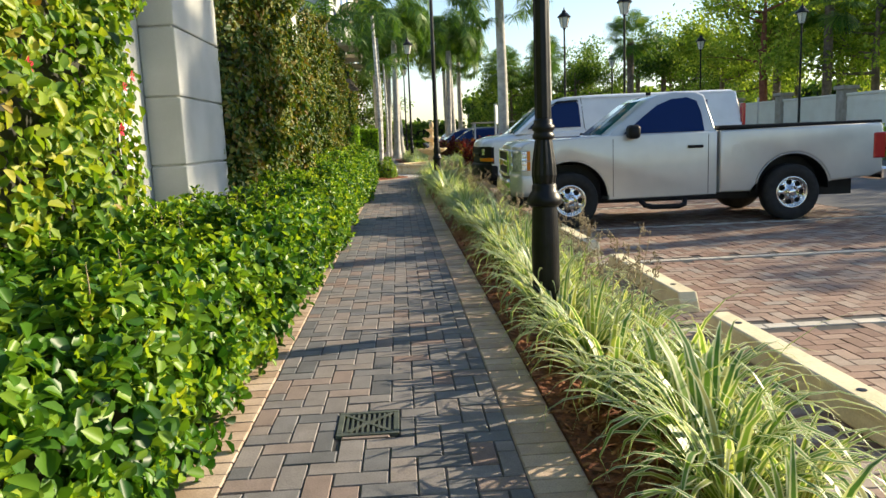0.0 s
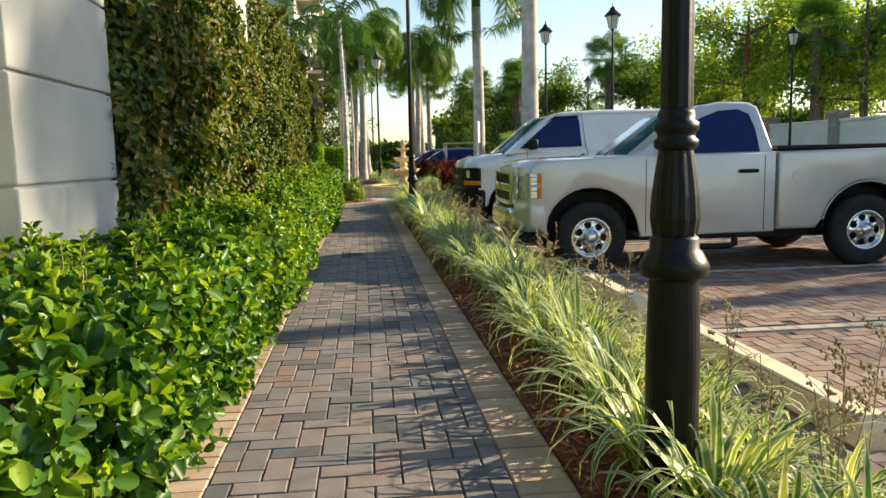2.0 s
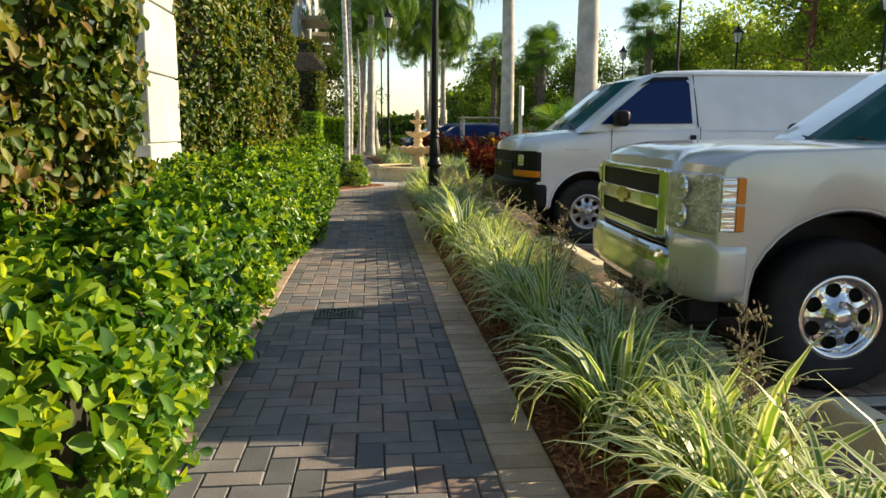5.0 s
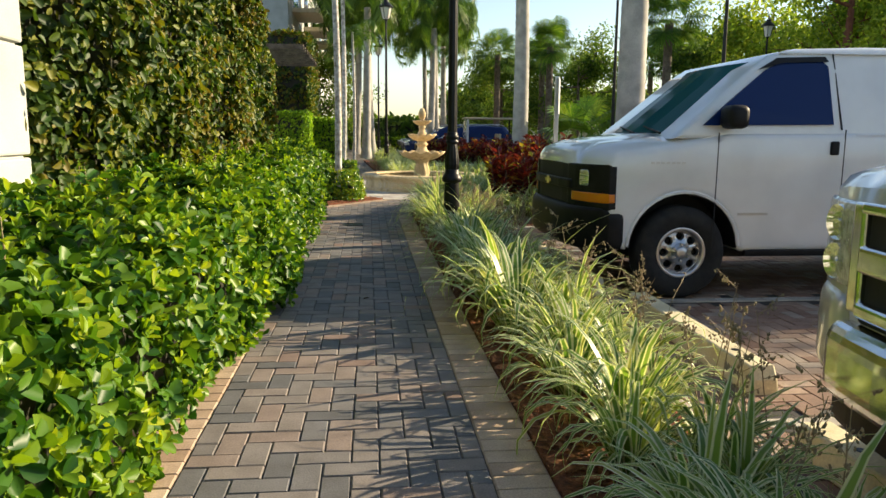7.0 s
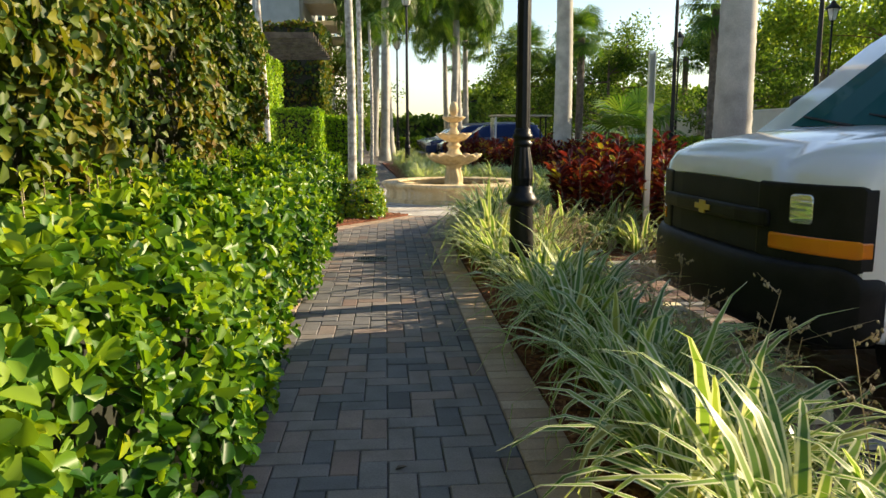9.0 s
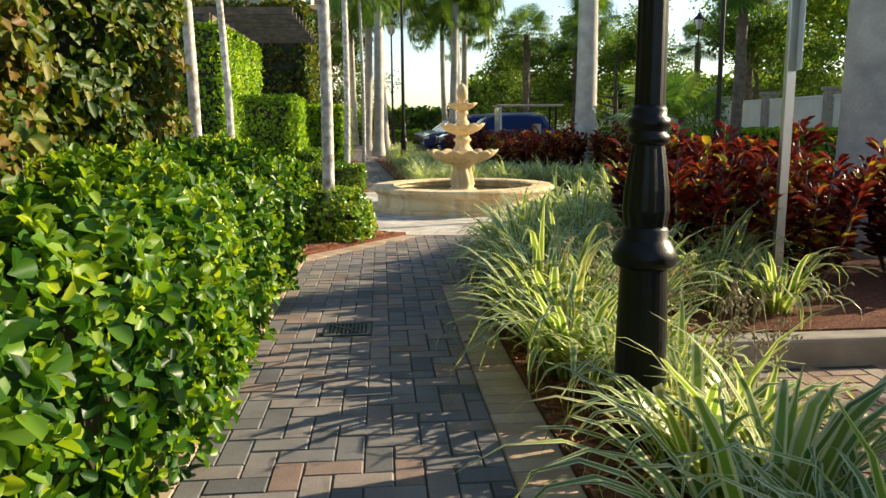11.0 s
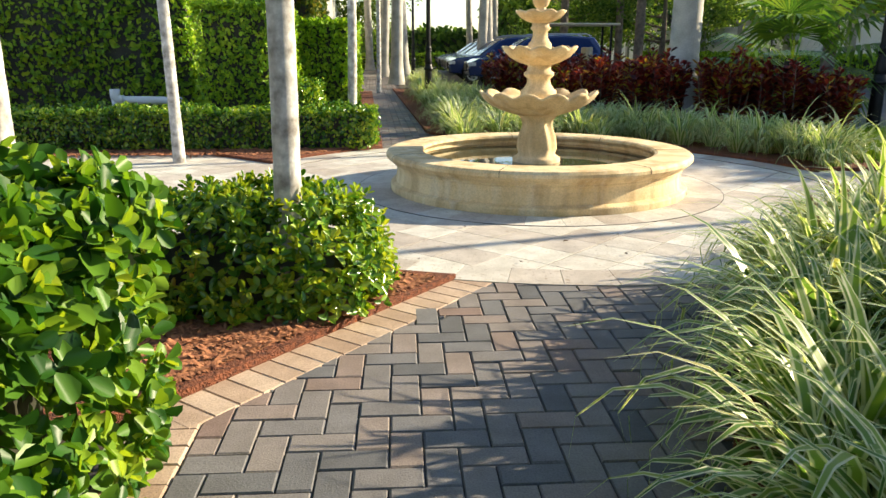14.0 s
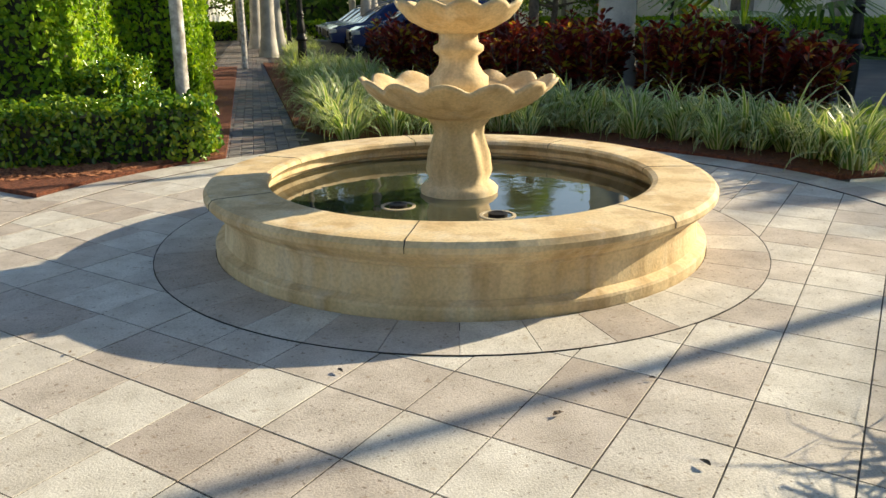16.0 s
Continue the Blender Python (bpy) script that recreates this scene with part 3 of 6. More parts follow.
# ---- fountain ----
def fountain():
    f = thing("fountain", pose(FX, FY, 0), "three-tier cast stone fountain with scalloped bowls and a round basin", "fountain")
    out = [(1.245, -0.02), (1.245, 0.045), (1.24, 0.055), (1.20, 0.07), (1.19, 0.16), (1.195, 0.195), (1.21, 0.205), (1.21, 0.215), (1.22, 0.222), (1.24, 0.237), (1.252, 0.247), (1.255, 0.255), (1.267, 0.26), (1.279, 0.275), (1.279, 0.298), (1.262, 0.318), (1.24, 0.321), (1.0, 0.323), (0.975, 0.315), (0.97, 0.295), (0.99, 0.28), (1.01, 0.26), (1.01, 0.235), (1.04, 0.225), (1.04, 0.10), (0.02, 0.10)]
    part("basin", lathe(out, 96), "stone", f, "round stone basin with a moulded rim", smooth=False)
    for k in range(7):
        a = radians(-112 + k * 51.4)
        bm = plate([(0.9685, 0.294), (0.9735, 0.3165), (0.9995, 0.3245), (1.2405, 0.3225), (1.2635, 0.3195), (1.2805, 0.2985), (1.2805, 0.2745)], -0.0016, 0.0016)
        bm.transform(Matrix.Rotation(a, 4, "Z"))
        part("rim_joint", bm, "dark", f)
    part("water", lathe([(0.02, 0.208), (1.035, 0.208), (1.035, 0.213), (0.02, 0.213)], 64), "water", f, "still dark water")
    ped = [(0.30, 0.12), (0.30, 0.17), (0.245, 0.18), (0.21, 0.20), (0.20, 0.215), (0.205, 0.235), (0.185, 0.255), (0.155, 0.275), (0.165, 0.33), (0.155, 0.42), (0.125, 0.52), (0.13, 0.56), (0.155, 0.585), (0.165, 0.60), (0.15, 0.615)]

    def flute(a, k, r, z):
        return (r + (0.010 * math.cos(8 * a + z * 9) if 8 <= k <= 11 else 0), z)
    part("pedestal", lathe(ped, 64, wave=flute), "stone", f, "carved vase-shaped pedestal", smooth=True)

    def bowl(r, z0, z1, lobes, name):
        prof = [(0.12 * r / 0.5, z0), (0.30 * r, z0 + 0.005), (0.55 * r, z0 + (z1 - z0) * 0.22), (0.82 * r, z0 + (z1 - z0) * 0.55), (0.97 * r, z0 + (z1 - z0) * 0.88), (1.0 * r, z1), (0.965 * r, z1 + 0.006), (0.88 * r, z1 - 0.03), (0.5 * r, z1 - 0.07), (0.15 * r, z1 - 0.08)]

        def wave(a, k, rr, z):
            s = abs(math.cos(lobes * a / 2))
            g = (0, 0, 0.01, 0.03, 0.05, 0.055, 0.05, 0.03, 0, 0)[k]
            return rr * (1 + g * (s - 0.6) * 1.4), z + g * 0.9 * (s - 0.5) * (r / 0.5)
        part(name, lathe(prof, 120, wave=wave), "stone", f, "scalloped shell bowl", smooth=True)
    bowl(0.49, 0.59, 0.775, 13, "bowl")
    part("stem", lathe([(0.15, 0.72), (0.15, 0.80), (0.125, 0.82), (0.10, 0.86), (0.095, 0.90), (0.125, 0.925), (0.125, 0.95), (0.10, 0.965), (0.095, 1.0), (0.12, 1.03), (0.11, 1.06)], 40), "stone", f, smooth=True)
    bowl(0.31, 1.0, 1.145, 11, "bowl")
    part("stem", lathe([(0.095, 1.1), (0.095, 1.18), (0.075, 1.2), (0.06, 1.24), (0.062, 1.28), (0.085, 1.30), (0.07, 1.32), (0.07, 1.36)], 32), "stone", f, smooth=True)
    bowl(0.205, 1.335, 1.43, 9, "bowl")

    def knob(a, k, r, z):
        return (r * (1 + 0.07 * math.cos(9 * a + k * math.pi)), z)
    pine = [(0.05, 1.38), (0.055, 1.44), (0.035, 1.46)] + [(0.03 + 0.047 * math.sin(math.pi * min(1, (q + 1.2) / 11.5)) ** 0.8, 1.47 + q * 0.0215) for q in range(11)] + [(0.008, 1.705)]
    part("finial", lathe(pine, 36, wave=knob), "stone", f, "pineapple finial", smooth=True)
    return f


fountain()
# half-submerged lamp rings on the basin floor
for k, (x, y) in enumerate(((1.33, 26.6), (1.75, 26.32))):
    pl = thing("pond_light", pose(x, y, 0.214), "small round underwater light in the basin", "light", "pond lights")
    part("ring", lathe([(0.085, -0.1), (0.085, 0.002), (0.07, 0.003), (0.065, -0.02)], 24), "tan", pl)
    part("socket", lathe([(0.045, 0.0), (0.045, 0.012), (0.03, 0.014), (0.02, 0.01)], 16), "plastic", pl)


# ---- street lamps ----
def lamp_post():
    l = thing("street_lamp", pose(0, 0, 0), "black fluted iron street lamp with a lantern head", "street lamp", "street lamps")

    def fl(a, k, r, z):
        return (r * (1 + 0.035 * math.cos(12 * a)), z)
    part("base", lathe([(0.086, -0.12), (0.086, 0.42), (0.080, 0.60), (0.077, 0.66)], 32), "iron", l, smooth=False)
    part("collar", lathe([(0.080, 0.655), (0.106, 0.67), (0.109, 0.70), (0.099, 0.72), (0.086, 0.745), (0.077, 0.755), (0.077, 0.785), (0.067, 0.80)], 32), "iron", l, smooth=True)
    part("shaft", lathe([(0.067, 0.79), (0.076, 0.85), (0.072, 0.92), (0.063, 0.99), (0.054, 1.05), (0.05, 1.075)], 48, wave=fl), "iron", l, "fluted tapering shaft")
    part("ring", lathe([(0.054, 1.065), (0.067, 1.075), (0.069, 1.095), (0.058, 1.105), (0.059, 1.118), (0.069, 1.126), (0.069, 1.15), (0.056, 1.158), (0.058, 1.178), (0.05, 1.195)], 32), "iron", l, smooth=True)
    part("pole", lathe([(0.05, 1.185), (0.044, 2.6), (0.033, 5.0), (0.032, 5.02), (0.055, 5.05), (0.055, 5.08), (0.03, 5.1)], 40, wave=lambda a, k, r, z: (r * (1 + 0.03 * math.cos(10 * a)), z)), "iron", l)
    lan = part("lantern", lathe([(0.10, 5.09), (0.12, 5.13), (0.205, 5.48), (0.20, 5.49), (0.11, 5.12)], 6), "lampglass", l, "frosted glass lantern")
    part("roof", lathe([(0.25, 5.47), (0.255, 5.50), (0.12, 5.64), (0.09, 5.66), (0.08, 5.72), (0.03, 5.75), (0.012, 5.87)], 24), "iron", lan)
    for k in range(6):
        a = 2 * math.pi * k / 6
        part("bar", tube(bmesh.new(), [(0.12 * math.cos(a), 0.12 * math.sin(a), 5.1), (0.212 * math.cos(a), 0.212 * math.sin(a), 5.49)], [0.009, 0.009], 6), "iron", lan)
    return l


post = lamp_post()
post.matrix_world = pose(1.46, 6.28, 0.085)
for x, y in ((1.44, 18.89), (1.2, 37.7), (1.1, 50.0), (7.1, 30.6), (8.3, 26.9), (15.9, 39.0), (16.4, 30.5), (13.7, 47.0)):
    copy_thing(post, pose(x, y, 0 if x < 7.2 else LOT))


# ---- drain grates ----
for x, y in ((0.385, 4.745), (0.31, 12.90), (0.35, 20.57)):
    gr = thing("drain_grate", pose(x, y, 0), "square grey-green plastic drain grate in the paving", "drain", "drain grates")
    for x0, x1, y0, y1 in ((-0.13, 0.13, -0.13, -0.105), (-0.13, 0.13, 0.105, 0.13), (-0.13, -0.105, -0.105, 0.105), (0.105, 0.13, -0.105, 0.105)):
        part("rim", boxed(x0, x1, y0, y1, -0.03, 0.006, bevel=0.003), "grate", gr)
    for k in range(9):
        q = -0.09 + k * 0.0225
        h = max(abs(q), 0.012)
        part("slat", boxed(q - 0.005, q + 0.005, -0.104, 0.104, -0.02, 0.003), "grate", gr)
    part("rib", boxed(-0.15, 0.15, -0.008, 0.008, -0.02, 0.004, m=Matrix.Rotation(radians(45), 4, "Z")), "grate", gr)
    part("rib", boxed(-0.15, 0.15, -0.008, 0.008, -0.02, 0.0045, m=Matrix.Rotation(radians(-45), 4, "Z")), "grate", gr)
    part("sump", boxed(-0.104, 0.104, -0.104, 0.104, -0.012, -0.0075), "dark", gr)

# ---- wheel stops ----
for x, y0 in ((2.56, 4.42), (2.60, 6.80), (2.58, 9.36), (2.38, 11.9), (2.55, 14.4), (2.40, 16.75)):
    ws = thing("wheel_stop", pose(x, y0 + 0.93, LOT), "cream painted concrete wheel stop on the paving", "wheel stop", "wheel stops")
    bm = plate([(-0.92, 0.0), (-0.92, 0.08), (-0.88, 0.145), (0.88, 0.145), (0.92, 0.08), (0.92, 0.0)], -0.085, 0.085, bevel=0.016)
    for v in bm.verts:
        v.co = Vector((-v.co.y * (1.0 if v.co.z < 0.05 else 0.85), v.co.x, v.co.z))
    bmesh.ops.recalc_face_normals(bm, faces=bm.faces[:])
    part("body", bm, "stop", ws)
    for q in (-0.6, 0.6):
        part("bolt", lathe([(0.022, 0.135), (0.022, 0.148), (0.014, 0.149)], 10, centre=(0, q)), "iron", ws)

# ---- signs ----
for x, y, h in ((3.1, 21.0, 1.95), (16.2, 33.5, 2.3)):
    sg = thing("sign_post", pose(x, y, 0), "grey metal sign post seen from behind", "sign")
    part("post", boxed(-0.03, 0.03, -0.02, 0.02, -0.1, h, bevel=0.004), "alloy", sg)
    part("plate", boxed(-0.15, 0.15, -0.035, -0.028, h - 0.5, h - 0.02, bevel=0.002, m=Matrix.Rotation(radians(72), 4, "Z")), "frame", sg)


# white pipe standing behind the low hedge
pp = thing("drain_pipe", pose(-2.95, 30.05, 0), "white plastic pipe with an elbow behind the low hedge", "pipe")
part("pipe_run", tube(bmesh.new(), [(0.05, 0, 0.53), (0.4, 0, 0.525), (0.8, -0.02, 0.515)], [0.05] * 3, 12), "frame", pp, smooth=True)
part("elbow", tube(bmesh.new(), [(0.0, 0, 0.66), (0.0, 0, 0.57), (0.03, 0, 0.53), (0.1, 0, 0.53)], [0.062, 0.062, 0.06, 0.058], 12), "frame", pp, smooth=True)
part("leg", tube(bmesh.new(), [(0.0, 0, 0.0), (0.0, 0, 0.56)], [0.05, 0.05], 12), "frame", pp, smooth=True)


# ---- vehicles ----
def arc_pts(cx, cz, r, a0, a1, n=10):
    return [(cx + r * math.cos(radians(a0 + (a1 - a0) * k / n)), cz + r * math.sin(radians(a0 + (a1 - a0) * k / n))) for k in range(n + 1)]


def wheel(parent, x, y, z, r, side, rim_r, holes, metal):
    """A wheel whose outer face looks to side (-1 or 1 along y)."""
    w = new("wheel")
    w.parent, w.location = parent, (x, y, z)
    turn = Matrix.Rotation(radians(90) * (1 if side < 0 else -1), 4, "X")

    def placed(bm):
        for v in bm.verts:
            v.co = turn @ v.co
        return bm
    tw = 0.125
    part("tyre", placed(lathe([(rim_r, -tw + 0.02), (r * 0.86, -tw), (r * 0.97, -tw + 0.03), (r, -tw + 0.06), (r, tw - 0.06), (r * 0.97, tw - 0.03), (r * 0.86, tw), (rim_r, tw - 0.02), (rim_r - 0.01, tw - 0.05), (rim_r - 0.01, -tw + 0.05), (rim_r, -tw + 0.02)], 40)), "rubber", w, smooth=True)
    rim = part("rim", placed(lathe([(rim_r, tw - 0.02), (rim_r - 0.012, tw - 0.014), (rim_r - 0.03, tw - 0.03), (rim_r - 0.035, tw - 0.1), (rim_r - 0.02, -0.05), (rim_r, -0.06)], 40, open_ends=True)), metal, w, smooth=True)
    part("drum", placed(lathe([(rim_r - 0.02, 0.0), (rim_r - 0.02, 0.012), (0.05, 0.014)], 24)), "dark", w)
    r_in, r_out, half = rim_r * 0.36, rim_r - 0.018, math.pi / holes

    def web(k, u, v, drop=0.0):
        r, a = (r_in + r_out) / 2 + v * (r_out - r_in) / 2, 2 * half * k + u * half
        return (r * math.cos(a), r * math.sin(a), 0.075 - 0.022 * v * abs(v) - drop)
    for k in range(holes):
        bm = bmesh.new()
        outer, lip, inner = [], [], []
        for q in range(24):
            c, s = math.cos(2 * math.pi * q / 24), math.sin(2 * math.pi * q / 24)
            e = max(abs(c), abs(s))
            outer.append(bm.verts.new(web(k, c / e, s / e)))
            lip.append(bm.verts.new(web(k, c * 0.66, s * 0.60, 0.003)))
            inner.append(bm.verts.new(web(k, c * 0.58, s * 0.52, 0.035)))
        for q in range(24):
            p = (q + 1) % 24
            bm.faces.new((outer[q], outer[p], lip[p], lip[q]))
            bm.faces.new((lip[q], lip[p], inner[p], inner[q]))
        part("spoke", placed(bm), metal, w)
    part("hub", placed(lathe([(rim_r * 0.40, 0.03), (rim_r * 0.385, 0.098), (rim_r * 0.26, 0.102), (rim_r * 0.24, 0.12), (rim_r * 0.2, 0.128), (0.01, 0.13)], 28)), metal, w, smooth=True)
    for k in range(6):
        a = 2 * math.pi * (k + 0.5) / 6
        part("nut", placed(lathe([(0.013, 0.09), (0.013, 0.118), (0.008, 0.122)], 8, centre=(rim_r * 0.33 * math.cos(a), rim_r * 0.33 * math.sin(a)))), "alloy", w)
    return w


def arch_liner(parent, cx, cz, r, s):
    """Dark lining of a wheel arch."""
    bm = bmesh.new()
    a = [bm.verts.new((x, s * 0.974, z)) for x, z in arc_pts(cx, cz, r, 2, 178, 16)]
    b = [bm.verts.new((x, s * 0.45, z)) for x, z in arc_pts(cx, cz, r, 2, 178, 16)]
    for k in range(16):
        bm.faces.new((a[k], a[k + 1], b[k + 1], b[k]))
    r2 = bmesh.ops.extrude_face_region(bm, geom=bm.faces[:])
    for v in r2["geom"]:
        if isinstance(v, bmesh.types.BMVert):
            d = Vector((v.co.x - cx, 0, v.co.z - cz)).normalized()
            v.co -= d * 0.012
    bmesh.ops.recalc_face_normals(bm, faces=bm.faces[:])
    part("arch_liner", bm, "plastic", parent, "dark wheel arch lining")


def tapered(profile, w_low, w_high, z_low, z_high, bevel=0.05, seg=3):
    """A cab: side profile with thickness, leaning in towards the top."""
    bm = plate(profile, -1, 1)
    for v in bm.verts:
        f = min(1, max(0, (v.co.z - z_low) / (z_high - z_low)))
        v.co.y = math.copysign(w_low + (w_high - w_low) * f ** 1.3, v.co.y)
    es = [e for e in bm.edges if abs(e.verts[0].co.y - e.verts[1].co.y) < 0.4]
    bmesh.ops.bevel(bm, geom=es, offset=bevel, segments=seg, profile=0.5, affect="EDGES", clamp_overlap=True)
    return bm


def side_glass(outline, w_low, w_high, z_low, z_high, side, out=0.006, thick=0.02):
    def wy(z):
        f = min(1, max(0, (z - z_low) / (z_high - z_low)))
        return w_low + (w_high - w_low) * f ** 1.3
    bm = bmesh.new()
    outer = [bm.verts.new((x, side * (wy(z) + out), z)) for x, z in outline]
    inner = [bm.verts.new((x, side * (wy(z) - thick), z)) for x, z in outline]
    bm.faces.new(outer if side < 0 else outer[::-1])
    bm.faces.new(inner[::-1] if side < 0 else inner)
    n = len(outline)
    for k in range(n):
        bm.faces.new((outer[k], inner[k], inner[(k + 1) % n], outer[(k + 1) % n]))
    bmesh.ops.recalc_face_normals(bm, faces=bm.faces[:])
    return bm


def screen(x0, z0, w0, x1, z1, w1, lift=0.008):
    """A windscreen between a low and a high edge."""
    bm = bmesh.new()
    d = Vector((x1 - x0, 0, z1 - z0)).normalized()
    n = Vector((-d.z, 0, d.x)) if x1 > x0 else Vector((d.z, 0, -d.x))
    rows = 6
    front = []
    for i in range(2):
        x, z, w = ((x0, z0, w0), (x1, z1, w1))[i]
        front.append([bm.verts.new(Vector((x + 0.10 * (2 * k / rows - 1) ** 2, w * (2 * k / rows - 1), z)) + n * lift) for k in range(rows + 1)])
    for k in range(rows):
        bm.faces.new((front[0][k], front[1][k], front[1][k + 1], front[0][k + 1]))
    r = bmesh.ops.extrude_face_region(bm, geom=bm.faces[:])
    bmesh.ops.translate(bm, verts=[v for v in r["geom"] if isinstance(v, bmesh.types.BMVert)], vec=-n * 0.02)
    bmesh.ops.recalc_face_normals(bm, faces=bm.faces[:])
    return bm


def mirror_part(parent, x, z, y, material="plastic"):
    for s in (-1, 1):
        bm = box(bmesh.new(), x - 0.06, x + 0.10, s * (y + 0.10) - 0.11, s * (y + 0.10) + 0.11, z - 0.08, z + 0.10, bevel=0.05, seg=3)
        mi = part("mirror", bm, material, parent, "black door mirror", smooth=True)
        part("mirror_arm", boxed(x - 0.02, x + 0.05, min(s * (y - 0.1), s * y), max(s * (y - 0.1), s * y), z - 0.06, z, bevel=0.01), material, mi)


def blunt_nose(t, back, bow, crown):
    """Shortens the overhang before the front wheels by back metres."""
    for o in t.children_recursive:
        if o.type == "MESH" and o.parent == t and min(v.co.x for v in o.data.vertices) < 0.45:
            bm = bmesh.new()
            bm.from_mesh(o.data)
            for y in (0.35, 0.55, 0.65, 0.74, 0.82, 0.89, 0.95):
                for s in (-1, 1):
                    bmesh.ops.bisect_plane(bm, geom=bm.verts[:] + bm.edges[:] + bm.faces[:], plane_co=(0, s * y, 0), plane_no=(0, 1, 0))
            bm.to_mesh(o.data)
            bm.free()
        if o.type == "MESH" and o.name.split(".")[0] not in ("tyre", "rim", "drum", "spoke", "hub", "nut", "reflector", "fuel_door"):
            for v in o.data.vertices:
                if o.name.split(".")[0] == "body" and v.co.x < 1.6 and v.co.z > 1.0:
                    v.co.z -= crown * abs(v.co.y) ** 3.5 * min(1, (1.6 - v.co.x) / 0.5)
                if v.co.x < 0.5:
                    f = (0.5 - v.co.x) / 0.5
                    v.co.x = 0.5 - (0.5 - v.co.x) * (0.5 - back) / 0.5 + bow * f * abs(v.co.y) ** 4
        elif o.name.startswith("reflector"):
            o.location.x += back * 0.92


def pickup():
    t = thing("pickup_truck", pose(0, 0, 0), "silver single-cab pickup truck parked nose to the kerb", "truck")
    low = [(0.10, 0.55), (0.07, 0.78), (0.085, 1.08), (0.11, 1.15), (0.19, 1.195), (0.45, 1.235), (0.9, 1.25), (1.50, 1.255), (2.0, 1.245), (2.955, 1.245), (2.955, 0.40), (1.48, 0.38)] + arc_pts(0.97, 0.41, 0.52, 0, 180, 14)[0:] + [(0.40, 0.45)]
    part("body", plate(low, -0.985, 0.985, bevel=0.055, seg=3, slices=(-0.85, -0.65, -0.4, -0.15, 0.15, 0.4, 0.65, 0.85)), "silver", t, "silver cab body and wings", crease=40)
    bedp = [(2.99, 0.42), (2.99, 1.255), (5.16, 1.285), (5.20, 1.24), (5.21, 0.62), (5.05, 0.56)] + arc_pts(3.99, 0.41, 0.51, 12, 168, 14) + [(3.42, 0.42)]
    part("bed", plate(bedp, -0.985, 0.985, bevel=0.04, seg=3), "silver", t, "silver cargo bed", crease=40)
    part("bed_floor", boxed(3.05, 5.12, -0.82, 0.82, 1.27, 1.2905), "plastic", t)
    for s in (-1, 1):
        part("rail_cap", boxed(2.98, 5.18, s * 0.90 - 0.07, s * 0.90 + 0.07, 1.268, 1.315, bevel=0.012), "plastic", t, "dark plastic bed rail cap")
    part("tailgate", boxed(5.17, 5.225, -0.76, 0.76, 0.66, 1.30, bevel=0.015), "silver", t)
    W = (0.955, 0.70, 1.21, 1.80)
    cab = [(1.42, 1.19), (2.06, 1.69), (2.22, 1.765), (2.45, 1.80), (2.75, 1.795), (2.86, 1.74), (2.955, 1.23), (2.955, 1.19)]
    part("cab", tapered(cab, *W, bevel=0.045), "silver", t, "silver cab roof and pillars", crease=40)
    glass = [(1.70, 1.255), (2.02, 1.50), (2.20, 1.625), (2.40, 1.70), (2.62, 1.715), (2.735, 1.66), (2.775, 1.50), (2.79, 1.255)]
    for s in (-1, 1):
        part("side_window", side_glass(glass, *W, s), "glass", t, "dark blue tinted window")
        part("door_seam", boxed(1.545, 1.553, s * 0.9835 - 0.003, s * 0.9835 + 0.003, 0.42, 1.20), "dark", t)
        part("door_seam", boxed(2.83, 2.838, s * 0.9835 - 0.003, s * 0.9835 + 0.003, 0.42, 1.21), "dark", t)
        part("sill", boxed(1.50, 2.95, s * 0.955 - 0.02, s * 0.955 + 0.02, 0.355, 0.42, bevel=0.012), "plastic", t)
        h = part("door_handle", boxed(2.55, 2.76, s * 1.0 - 0.02, s * 1.0 + 0.02, 1.035, 1.075, bevel=0.014), "plastic", t, "black door handle")
        part("step", tube(bmesh.new(), [(1.90, s * 0.88, 0.40), (1.97, s * 1.03, 0.29), (2.06, s * 1.06, 0.27), (2.42, s * 1.06, 0.27), (2.50, s * 1.03, 0.29), (2.56, s * 0.88, 0.40)], [0.035] * 6, 10), "plastic", t, "black side step")
        bm = bmesh.new()
        for k in range(9):
            box(bm, 1.60 + k * 0.052, 1.637 + k * 0.052, s * 0.9865 - 0.003, s * 0.9865 + 0.003, 0.80, 0.82)
        part("lettering", bm, "alloy", t, "row of small raised badge letters")
        arch = arc_pts(0.97, 0.41, 0.517, 4, 176, 16)
        part("arch_lip", tube(bmesh.new(), [(x, s * 0.976, z) for x, z in arch], [0.008] * len(arch), 6), "silver", t)
        arch = arc_pts(3.99, 0.41, 0.507, 12, 168, 16)
        part("arch_lip", tube(bmesh.new(), [(x, s * 0.976, z) for x, z in arch], [0.008] * len(arch), 6), "silver", t)
        for cx in (0.97, 3.99):
            # black box that stands in for the shaded hollow behind the wheel
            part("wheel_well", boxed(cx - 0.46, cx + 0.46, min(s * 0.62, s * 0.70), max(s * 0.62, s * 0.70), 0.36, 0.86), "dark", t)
            arch_liner(t, cx, 0.41, 0.513 if cx < 2 else 0.503, s)
            wheel(t, cx, s * 0.865, 0.385, 0.385, s, 0.215, 7, "chrome")
        hl = part("headlight", boxed(0.045, 0.36, min(s * 0.62, s * 0.992), max(s * 0.62, s * 0.992), 0.80, 1.095, bevel=0.03), "lens", t, "large clear headlight")
